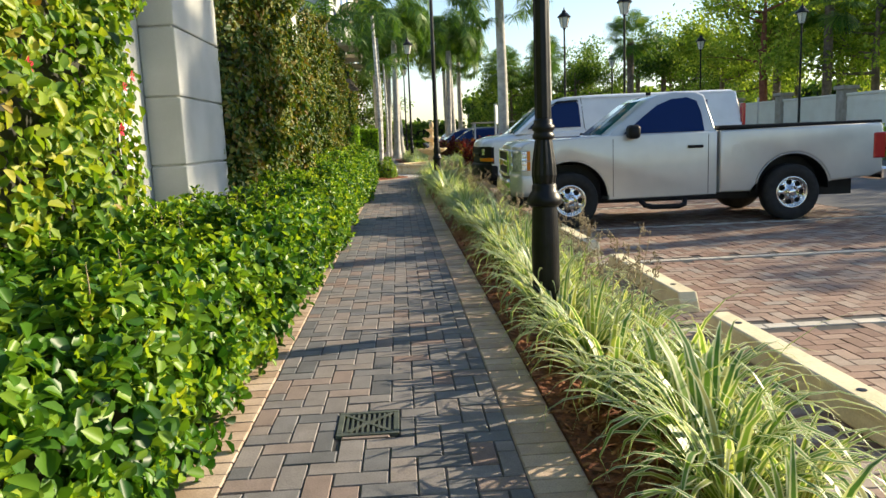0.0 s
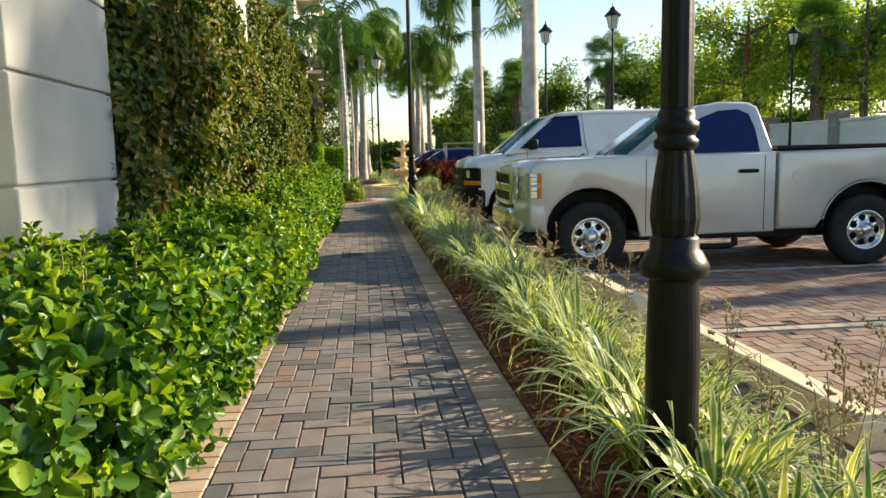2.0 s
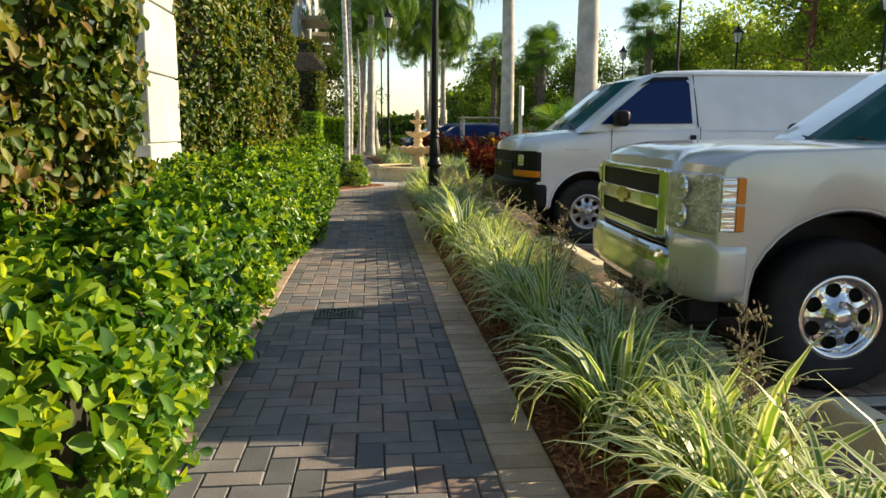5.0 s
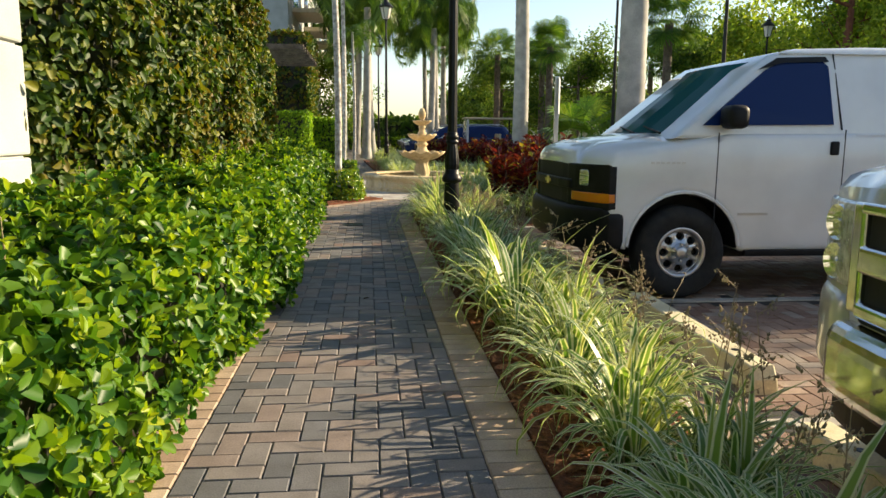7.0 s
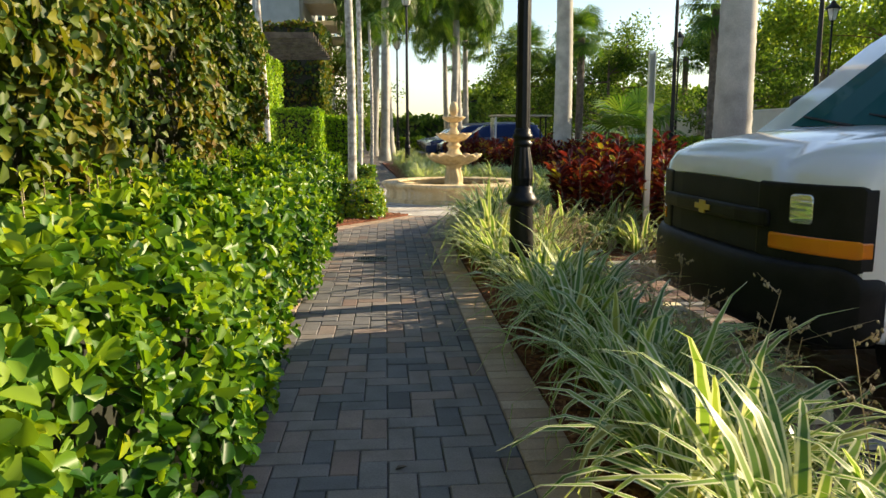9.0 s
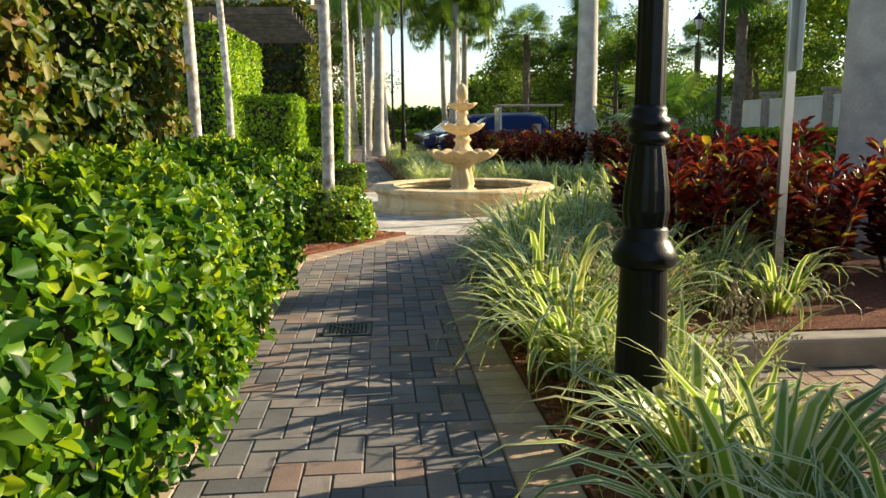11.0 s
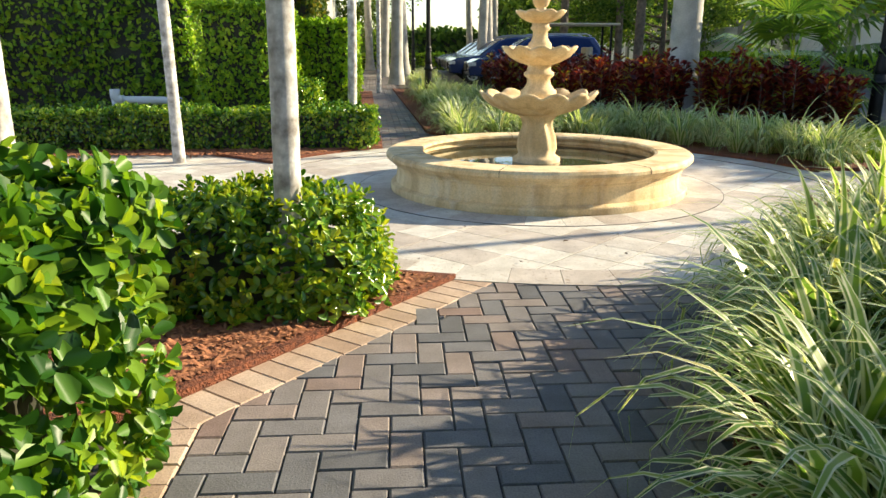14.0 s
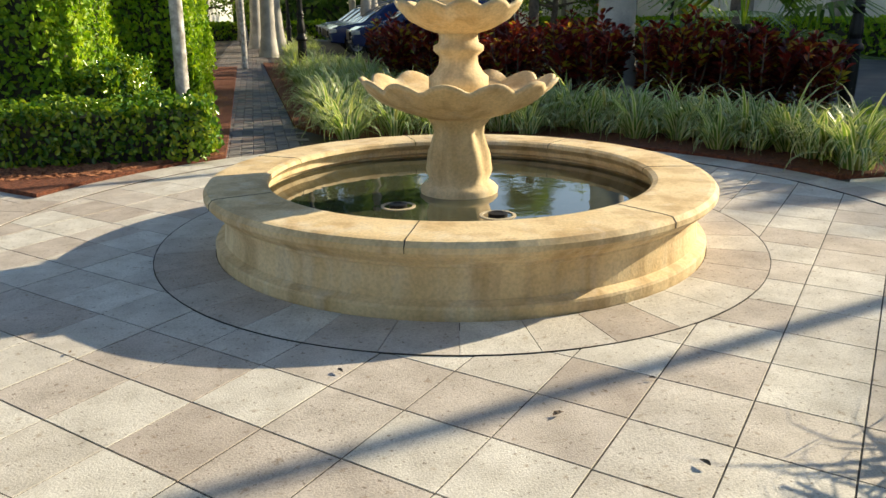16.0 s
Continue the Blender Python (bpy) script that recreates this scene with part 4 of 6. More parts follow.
        for z in (0.88, 1.015):
            part("reflector", lathe([(0.064, 0.0), (0.062, 0.014), (0.040, 0.004), (0.016, 0.003), (0.012, 0.012)], 20), "cells", hl, "round bright reflector").matrix_local = pose(0.102, s * 0.77, z, 0, -90, 0)
            part("lamp_cell", boxed(0.07, 0.235, s * 0.99 - 0.007, s * 0.99 + 0.007, z - 0.061, z + 0.061, bevel=0.006), "cells", hl, "bright reflector cell")
            part("indicator", boxed(0.245, 0.345, s * 0.99 - 0.008, s * 0.99 + 0.008, z - 0.062, z + 0.062, bevel=0.006), "amber", hl, "amber turn signal")
        part("tail_light", boxed(5.06, 5.232, min(s * 0.86, s * 0.993), max(s * 0.86, s * 0.993), 0.80, 1.15, bevel=0.02), "redlens", t, "red tail light")
        part("fog_pod", boxed(0.02, 0.46, min(s * 0.66, s * 0.995), max(s * 0.66, s * 0.995), 0.46, 0.785, bevel=0.075, seg=4), "silver", t, "silver bumper corner", crease=50)
        part("grille_side", boxed(0.03, 0.11, min(s * 0.555, s * 0.635), max(s * 0.555, s * 0.635), 0.735, 1.10, bevel=0.016, seg=3), "chrome", t, "chrome grille surround")
    part("fuel_door", lathe([(0.085, 0.0), (0.085, 0.004), (0.078, 0.005)], 24), "silver", t).matrix_local = pose(3.22, -0.984, 0.99, 90, 0, 0)
    part("windscreen", screen(1.46, 1.235, 0.93, 2.05, 1.695, 0.715), "screenglass", t, "raked windscreen")
    part("rear_window", boxed(2.93, 2.945, -0.62, 0.62, 1.28, 1.68), "glass", t)
    part("grille", boxed(0.065, 0.13, -0.60, 0.60, 0.70, 1.08, bevel=0.02), "dark", t, "black recessed grille")
    for z, h in ((1.085, 0.018), (0.92, 0.045), (0.755, 0.026)):
        part("grille_bar", boxed(0.02, 0.10, -0.57, 0.57, z - h, z + h, bevel=min(h * 0.7, 0.018), seg=3), "chrome", t, "chrome grille bar")
    bm = bmesh.new()
    box(bm, 0.004, 0.022, -0.11, 0.11, 0.898, 0.942, bevel=0.006)
    box(bm, 0.004, 0.0225, -0.05, 0.05, 0.872, 0.968, bevel=0.006)
    part("badge", bm, "gold", t, "gold badge")
    part("front_bumper", boxed(-0.035, 0.22, -0.72, 0.72, 0.43, 0.70, bevel=0.085, seg=5), "chrome", t, "chrome front bumper")
    part("air_dam", boxed(0.10, 0.4, -0.8, 0.8, 0.30, 0.47, bevel=0.03), "plastic", t)
    part("rear_bumper", boxed(5.2, 5.36, -0.97, 0.97, 0.50, 0.68, bevel=0.03), "chrome", t, "chrome rear bumper")
    part("chassis", boxed(0.5, 5.0, -0.6, 0.6, 0.30, 0.56), "dark", t)
    mirror_part(t, 1.78, 1.27, 0.965)
    part("antenna", boxed(2.27, 2.34, -0.02, 0.02, 1.79, 1.835, bevel=0.01), "plastic", t)
    for y in (-0.3, 0.3):
        part("wiper", tube(bmesh.new(), [(1.40, y - 0.3, 1.225), (1.50, y + 0.2, 1.275)], [0.008, 0.006], 5), "plastic", t)
    blunt_nose(t, 0.12, 0.17, 0.03)
    return t


pickup().matrix_world = pose(1.93, 12.62, LOT, 0, 0, -2.6)


def van():
    t = thing("cargo_van", pose(0, 0, 0), "white cargo van with black bumper parked nose to the kerb", "van")
    low = [(0.14, 0.62), (0.12, 0.70), (0.12, 1.045), (0.05, 1.075), (0.065, 1.14), (0.14, 1.20), (0.42, 1.265), (1.02, 1.335), (1.40, 1.36), (5.62, 1.38), (5.66, 0.50), (5.0, 0.40)] + arc_pts(4.46, 0.40, 0.46, 0, 180, 14) + [(1.56, 0.38)] + arc_pts(1.06, 0.40, 0.46, 0, 180, 14) + [(0.45, 0.42)]
    part("body", plate(low, -0.985, 0.985, bevel=0.06, seg=3, slices=(-0.85, -0.65, -0.4, -0.15, 0.15, 0.4, 0.65, 0.85)), "white", t, "white lower body", crease=40)
    W = (0.965, 0.80, 1.34, 2.03)
    up = [(0.94, 1.28), (1.62, 1.85), (1.78, 1.955), (2.0, 2.005), (2.6, 2.03), (5.45, 2.04), (5.56, 1.99), (5.63, 1.36), (5.63, 1.30)]
    part("upper_body", tapered(up, *W, bevel=0.07, seg=4), "white", t, "white upper body and roof", crease=40)
    glass = [(1.18, 1.385), (1.38, 1.56), (1.72, 1.83), (1.84, 1.89), (2.20, 1.905), (2.25, 1.86), (2.27, 1.40)]
    for s in (-1, 1):
        part("side_window", side_glass(glass, *W, s), "glass", t, "dark blue tinted door window")
        part("visor", side_glass([(1.66, 1.83), (1.82, 1.925), (2.22, 1.94), (2.25, 1.90), (1.86, 1.885)], *W, s, 0.02), "plastic", t, "black window visor")
        for x, z0, z1 in ((1.30, 0.42, 1.33), (2.36, 0.42, 1.36)):
            part("door_seam", boxed(x, x + 0.008, s * 0.9835 - 0.003, s * 0.9835 + 0.003, z0, z1), "dark", t)
        part("door_seam", side_glass([(2.34, 1.36), (2.30, 1.98), (2.308, 1.98), (2.35, 1.36)], *W, s, 0.002), "dark", t)
        part("roof_gutter", side_glass([(1.85, 1.975), (5.5, 2.0), (5.5, 1.985), (1.85, 1.96)], *W, s, 0.012), "white", t)
        part("panel_seam", boxed(2.45, 5.5, s * 0.986 - 0.004, s * 0.986 + 0.004, 1.318, 1.326), "white", t)
        part("sill", boxed(1.58, 3.96, s * 0.965 - 0.02, s * 0.965 + 0.02, 0.345, 0.40, bevel=0.012), "plastic", t)
        part("door_handle", boxed(2.24, 2.31, s * 0.995 - 0.015, s * 0.995 + 0.015, 1.16, 1.27, bevel=0.012), "plastic", t, "black door handle")
        part("badge", boxed(1.50, 1.75, s * 0.9875 - 0.004, s * 0.9875 + 0.004, 0.68, 0.70), "alloy", t, "small chrome badge")
        bm = bmesh.new()
        for k in range(7):
            box(bm, 0.76 + k * 0.042, 0.79 + k * 0.042, s * 0.9865 - 0.003, s * 0.9865 + 0.003, 1.085, 1.102)
        part("lettering", bm, "alloy", t, "row of small raised badge letters")
        for cx in (1.06, 4.46):
            arch = arc_pts(cx, 0.40, 0.465, 4, 176, 16)
            part("arch_lip", tube(bmesh.new(), [(x, s * 0.975, z) for x, z in arch], [0.016] * len(arch), 6), "white", t)
            # black filler: the wheel hollow's shade given as colour
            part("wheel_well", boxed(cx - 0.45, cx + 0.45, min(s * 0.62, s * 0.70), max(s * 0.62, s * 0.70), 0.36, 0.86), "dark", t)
            arch_liner(t, cx, 0.40, 0.455, s)
            wheel(t, cx, s * 0.85, 0.375, 0.375, s, 0.205, 8, "alloy")
        part("headlight", boxed(0.012, 0.08, min(s * 0.71, s * 0.815), max(s * 0.71, s * 0.815), 0.90, 1.03, bevel=0.02, seg=3), "cells", t, "rectangular headlight")
        part("indicator", boxed(0.016, 0.36, min(s * 0.60, s * 0.991), max(s * 0.60, s * 0.991), 0.775, 0.85, bevel=0.012), "amber", t, "amber turn signal")
        part("grille_wrap", boxed(0.03, 0.44, min(s * 0.5, s * 0.988), max(s * 0.5, s * 0.988), 0.715, 1.075, bevel=0.02), "plastic", t, "black grille surround")
        part("tail_light", boxed(5.60, 5.68, min(s * 0.86, s * 0.985), max(s * 0.86, s * 0.985), 0.95, 1.75, bevel=0.02), "redlens", t, "tall red tail light")
    part("grille", boxed(0.05, 0.14, -0.52, 0.52, 0.73, 1.07, bevel=0.015), "dark", t, "black recessed grille")
    part("grille_bar", boxed(0.0, 0.06, -0.60, 0.60, 0.865, 0.945, bevel=0.02), "plastic", t)
    bm = bmesh.new()
    box(bm, -0.012, 0.002, -0.09, 0.09, 0.89, 0.92, bevel=0.005)
    box(bm, -0.012, 0.0025, -0.035, 0.035, 0.87, 0.94, bevel=0.005)
    part("badge", bm, "gold", t, "gold badge")
    part("front_bumper", boxed(-0.06, 0.60, -1.0, 1.0, 0.39, 0.735, bevel=0.085, seg=4), "plastic", t, "matt black front bumper", crease=50)
    part("rear_bumper", boxed(5.6, 5.75, -0.97, 0.97, 0.45, 0.62, bevel=0.03), "plastic", t)
    part("windscreen", screen(0.965, 1.325, 0.935, 1.66, 1.905, 0.80), "screenglass", t, "large raked windscreen")
    for y in (-0.35, 0.25):
        part("wiper", tube(bmesh.new(), [(0.94, y - 0.35, 1.325), (1.03, y + 0.25, 1.385)], [0.01, 0.007], 5), "plastic", t)
    part("chassis", boxed(0.5, 5.4, -0.6, 0.6, 0.28, 0.6), "dark", t)
    mirror_part(t, 1.36, 1.44, 0.965)
    blunt_nose(t, 0.20, 0.24, 0.10)
    return t


van().matrix_world = pose(1.97, 17.56, LOT, 0, 0, 0.6)


def suv(material, label):
    t = thing("parked_car", pose(0, 0, 0), label, "car", "cars past the fountain")
    low = [(0.08, 0.40), (0.02, 0.62), (0.08, 0.82), (0.35, 0.93), (1.25, 1.04), (4.35, 1.10), (4.62, 1.04), (4.68, 0.62), (4.6, 0.38)] + arc_pts(3.75, 0.36, 0.40, 0, 180, 10) + arc_pts(0.92, 0.36, 0.40, 0, 180, 10)
    part("body", plate(low, -0.92, 0.92, bevel=0.07, seg=3), material, t)
    W = (0.88, 0.62, 1.05, 1.68)
    part("cabin", tapered([(1.12, 1.02), (1.85, 1.52), (2.2, 1.65), (3.2, 1.69), (4.2, 1.62), (4.5, 1.10), (4.5, 1.02)], *W, bevel=0.06), material, t)
    part("windscreen", screen(1.16, 1.06, 0.78, 1.85, 1.53, 0.64), "glass", t)
    for s in (-1, 1):
        part("side_window", side_glass([(1.50, 1.12), (1.98, 1.50), (2.3, 1.59), (3.2, 1.62), (4.0, 1.56), (4.28, 1.14)], *W, s), "glass", t)
        part("headlight", boxed(0.03, 0.30, min(s * 0.55, s * 0.925), max(s * 0.55, s * 0.925), 0.70, 0.84, bevel=0.03), "lens", t)
        part("tail_light", boxed(4.4, 4.69, min(s * 0.65, s * 0.925), max(s * 0.65, s * 0.925), 0.86, 1.02, bevel=0.03), "redlens", t)
        part("roof_rail", tube(bmesh.new(), [(2.0, s * 0.60, 1.66), (2.2, s * 0.60, 1.72), (3.9, s * 0.60, 1.72), (4.1, s * 0.60, 1.65)], [0.018] * 4, 6), "alloy", t)
        for cx in (0.92, 3.75):
            wheel(t, cx, s * 0.80, 0.34, 0.34, s, 0.21, 5, "alloy")
    part("grille", boxed(0.0, 0.06, -0.5, 0.5, 0.55, 0.78, bevel=0.02), "plastic", t)
    mirror_part(t, 1.62, 1.12, 0.88, material)
    return t


first = suv("blue", "dark blue estate car parked in a bay")
first.matrix_world = pose(2.75, 46.0, LOT)
copy_thing(first, pose(2.3, 49.0, LOT))
second = suv("greycar", "grey car parked in a far bay")
second.matrix_world = pose(2.4, 52.0, LOT)
for k in range(3):
    copy_thing(second, pose(2.5, 55.0 + 2.9 * k, LOT))


def golf_cart():
    t = thing("golf_cart", pose(5.9, 43.6, LOT), "small golf cart with a tan roof", "cart")
    part("roof", boxed(-1.2, 1.2, -0.6, 0.6, 1.92, 1.99, bevel=0.03), "tan", t, "flat tan roof")
    for x, y in ((-1.05, -0.5), (-1.05, 0.5), (0.95, -0.5), (0.95, 0.5)):
        part("pillar", boxed(x - 0.03, x + 0.03, y - 0.02, y + 0.02, 0.6, 1.92), "frame" if x < 0 else "plastic", t)
    part("windscreen", boxed(-1.12, -1.10, -0.5, 0.5, 0.85, 1.88), "lampglass", t)
    part("body", boxed(-1.25, 1.15, -0.58, 0.58, 0.25, 0.72, bevel=0.08, seg=3), "white", t)
    part("seat", boxed(-0.2, 0.35, -0.52, 0.52, 0.72, 0.86, bevel=0.04), "tan", t)
    part("backrest", boxed(0.30, 0.42, -0.52, 0.52, 0.9, 1.3, bevel=0.04), "tan", t)
    for x in (-0.85, 0.8):
        for s in (-1, 1):
            wheel(t, x, s * 0.5, 0.22, 0.22, s, 0.11, 5, "alloy")


golf_cart()


# ---- clipped hedges and creepers ----
def hedge(name, label, x0, x1, y0, y1, z1, count, length, width, material, faces=("+x", "-x", "+y", "-y", "+z"), seed=1, rough=0.05, depth=0.09, inset=0.09, category="hedge", z0=0.02, spread=0.6, up=0.4):
    h = thing(name, pose(0, 0, 0), label, category)
    rng = rng_of(seed)
    P, N = slab_points(rng, count, x0, x1, y0, y1, z0, z1, faces, depth, rough)
    # solid dark block whose colour gives the shade between the leaves
    part("twig_core", boxed(x0 + inset, x1 - inset, y0 + inset, y1 - inset, -0.01, z1 - inset), "core", h, "dark block standing in for inner shade")
    fo = hung("foliage", leaf_mesh("foliage", P, N, length, width, rng, spread, up), material, h)
    fo["kind"] = "stuff"
    return h


def swell(y):
    """The clipped hedge stands higher towards the plaza."""
    f = np.clip((y - 9.0) / 8.0, 0, 1)
    return 1 + 0.20 * f * f * (3 - 2 * f)


def waver(y):
    """How far the clipped face swings out over the border of the walk."""
    return np.interp(y, (-3, 4.5, 6, 8.5, 10, 13.5, 16, 19, 22.4), (-0.09, -0.09, -0.04, 0.03, 0.04, -0.05, 0.06, 0.04, 0.01))


def walk_hedge():
    x0, x1, y0, y1, z1 = -1.02, -0.135, -3.0, 22.52, 0.72
    h = thing("hedge", pose(0, 0, 0), "bright green clipped hedge along the brick walk", "hedge")
    rng = rng_of(11)
    P, N = slab_points(rng, 15500, x0, x1, y0, y1, 0.03, z1, ("+x", "+z", "+y"), 0.11, 0.10)
    top = N[:, 2] > 0.5
    edge = np.clip((P[:, 0] - (x1 - 0.16)) / 0.16, 0, 1)
    P[:, 2] -= np.where(top, 0.06 * edge ** 2, 0)
    rim = np.clip((P[:, 2] - (z1 - 0.14)) / 0.14, 0, 1)
    P[:, 0] -= np.where(N[:, 0] > 0.5, 0.07 * rim ** 2, 0)
    P[:, 2] += np.where(P[:, 2] > z1 * 0.5, 0.04 * (x1 - P[:, 0]), 0)
    P[:, 2] *= swell(P[:, 1])
    foot = np.clip(1 - P[:, 2] / 0.32, 0, 1)
    P[:, 0] += waver(P[:, 1]) - np.where(top, 0, 0.02 * foot)
    N = N + np.where(top, edge, rim)[:, None] * np.array([0.6, 0, 0.6])
    # dark blocks inside the hedge, coloured as the shade behind its leaves
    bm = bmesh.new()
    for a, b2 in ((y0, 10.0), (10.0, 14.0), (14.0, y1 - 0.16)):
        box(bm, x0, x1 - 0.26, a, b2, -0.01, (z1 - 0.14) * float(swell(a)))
    part("twig_core", bm, "core", h, "dark block standing in for inner shade")
    hung("foliage", whorl_mesh("foliage", P, N, 0.066, 0.046, rng, 4, 0.5, 0.3, (45, 88)), "hedge", h)["kind"] = "stuff"
    pick = (rng.uniform(0, 1, len(P)) < np.where(top, 0.6, 0.36))
    hung("new_growth", whorl_mesh("new_growth", P[pick] + unit(N[pick]) * 0.015, N[pick], 0.052, 0.032, rng, 3, 0.4, 0.6, (15, 50)), "hedgenew", h, "fresh yellow-green shoot tips")["kind"] = "stuff"
    n = 70
    sh = np.stack([rng.uniform(-1.0, -0.3, n), rng.uniform(0.5, 22.2, n), np.zeros(n)], 1)
    sh[:, 2] = (z1 + 0.03) * swell(sh[:, 1])
    Q = np.repeat(sh, 6, axis=0) + np.stack([rng.normal(0, 0.012, n * 6), rng.normal(0, 0.012, n * 6), np.tile(np.linspace(0, 0.13, 6), n)], 1)
    hung("shoot_growth", whorl_mesh("shoot_growth", Q, np.tile([0.0, 0.0, 1.0], (len(Q), 1)), 0.042, 0.022, rng, 2, 0.15, 0.5, (40, 70)), "hedgenew", h, "upright shoots above the clipped top")["kind"] = "stuff"
    bm = bmesh.new()
    for p in sh:
        tube(bm, [(p[0], p[1], p[2] - 0.1), (p[0] + 0.005, p[1], p[2] + 0.06), (p[0], p[1] + 0.006, p[2] + 0.14)], [0.003, 0.0025, 0.0015], 4)
    part("shoot_wood", bm, "stalk", h)["kind"] = "stuff"
    return h


main_hedge = walk_hedge()
rng = rng_of(12)
# the leaves that stand out along the face nearest the walk
LEAVES = []
for k in range(6):
    me = leaf_mesh("leaf", np.zeros((1, 3)), np.array([[0.7, -0.2, 0.7]]), 0.075, 0.046, rng_of(700 + k), 0.5, 0.2)
    me.materials.append(M["hedge"])
    LEAVES.append(me)
for k in range(300):
    ob = new("leaf", LEAVES[k % 6])
    ob.parent = main_hedge
    top = rng.uniform(0, 1) < 0.4
    ob.location = (rng.uniform(-0.7, -0.1), rng.uniform(2.5, 22.2), 0.0) if top else (rng.uniform(-0.19, -0.13), rng.uniform(2.5, 22.2), rng.uniform(0.2, 0.6))
    if top:
        ob.location.z = (0.73 + 0.04 * (-0.1 - ob.location.x)) * float(swell(ob.location.y))
    ob.location.x += float(waver(ob.location.y))
    ob.rotation_euler = (rng.normal(0, 0.4), rng.normal(0, 0.4), rng.uniform(-1.2, 1.2))


def creeper(name, label, y0, y1, z1, count, seed, bulge=0.22, x=-1.22, material="ivy", size=0.07, bare=()):
    h = thing(name, pose(0, 0, 0), label, "climbing plant")
    rng = rng_of(seed)
    yy, zz = rng.uniform(y0, y1, count), rng.uniform(0.1, z1, count)
    b = np.array([noise.noise(Vector((3.1, a * 0.9, c * 0.9))) * 0.62 + noise.noise(Vector((7.7, a * 3.0, c * 3.0))) * 0.5 for a, c in zip(yy, zz)])
    e = np.sqrt(np.clip(np.minimum(yy - y0, y1 - yy) / 0.55, 0.02, 1))
    top = x + bulge * (0.25 + 0.42 * e + b * (0.35 + 0.65 * e))
    P = np.stack([top - rng.uniform(0, 0.12, count) ** 1.3, yy + rng.normal(0, 0.05, count), zz], 1)
    keep = (b > -0.45) | (rng.uniform(0, 1, count) < 0.45)
    for ga, gb, gc, gd in bare:
        keep &= ~((yy > ga) & (yy < gb) & (zz > gc) & (zz < gd)) | (rng.uniform(0, 1, count) < 0.12)
    P, e, yy = P[keep], e[keep], yy[keep]
    N = np.stack([np.ones(len(P)), np.where(yy < (y0 + y1) / 2, -1.3, 1.3) * (1 - e) - 0.1, np.full(len(P), 0.3)], 1)
    fo = hung("foliage", leaf_mesh("foliage", P, N, size, size * 0.68, rng, 0.55, -0.3), material, h)
    fo["kind"] = "stuff"
    # near-black sheet behind the leaves: shade in the gaps, done by colour
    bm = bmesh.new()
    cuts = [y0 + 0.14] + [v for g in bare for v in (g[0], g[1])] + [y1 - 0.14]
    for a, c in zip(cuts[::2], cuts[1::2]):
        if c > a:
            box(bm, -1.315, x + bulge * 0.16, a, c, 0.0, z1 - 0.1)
    part("backing", bm, "core", h, "dark sheet standing in for shade behind the leaves")
    bm = bmesh.new()
    for k in range(int((y1 - y0) * 3)):
        y = rng.uniform(y0, y1)
        pts = [(x - 0.06 + 0.05 * math.sin(q), y + 0.25 * math.sin(q * 0.9 + k), q * z1 / 7) for q in range(8)]
        tube(bm, pts, [0.013 - 0.001 * q for q in range(8)], 5)
    part("vine_growth", bm, "bark", h, "woody stems against the wall")
    return h


# ends of the wall planting turn the corner by the pillar
creeper("ivy", "thick creeper with yellow-green leaves over the wall", -3.0, 6.75, 3.4, 40000, 21, 0.45, -1.28, material="ivylight", size=0.062)
creeper("ivy", "dense creeper of dull green leaves between pillars", 8.86, 13.0, 3.45, 30000, 22, 0.62, -1.22, size=0.06)
creeper("ivy", "dense creeper of mixed green and yellow leaves on the wall", 14.72, 22.35, 3.45, 48000, 23, 0.50, -1.20, size=0.062, bare=((17.9, 18.75, 0.3, 1.25), (22.02, 22.4, 0.2, 1.05)))


def blossom(y, z, x, s, seed):
    b = thing("hibiscus_flower", pose(x, y, z), "red hibiscus bloom among the creeper leaves", "flower", "red blooms")
    rng = rng_of(seed)
    a = np.arange(5) * 2 * math.pi / 5
    N = np.stack([np.full(5, 0.8), np.sin(a) * 0.4, np.cos(a) * 0.4], 1)
    bm = bmesh.new()
    for k in range(5):
        ring = [bm.verts.new((0.01 + s * f * 0.35 + 0.006 * math.cos(w * 9), s * (f * math.sin(a[k] + w)), s * (f * math.cos(a[k] + w)))) for f, w in ((0.1, 0), (0.7, -0.5), (1.0, -0.18), (1.0, 0.2), (0.7, 0.5))]
        bm.faces.new(ring)
    part("petals", bm, "flower", b)
    part("pistil", tube(bmesh.new(), [(0, 0, 0), (s * 0.9, 0, s * 0.25)], [0.004, 0.003], 5), "gold", b)


for k, (y, z, x, s) in enumerate(((5.4, 1.95, -0.98, 0.045), (6.3, 1.62, -1.0, 0.035), (5.9, 1.3, -0.95, 0.04), (6.1, 1.55, -0.98, 0.035), (4.9, 1.55, -0.93, 0.035), (5.6, 1.05, -0.98, 0.035), (18.44, 1.75, -0.93, 0.06), (18.8, 1.54, -0.93, 0.035), (20.6, 1.45, -0.93, 0.055), (21.2, 1.95, -0.93, 0.06), (21.6, 1.05, -0.9, 0.05), (12.7, 2.1, -0.98, 0.04))):
    blossom(y, z, x, s, k)

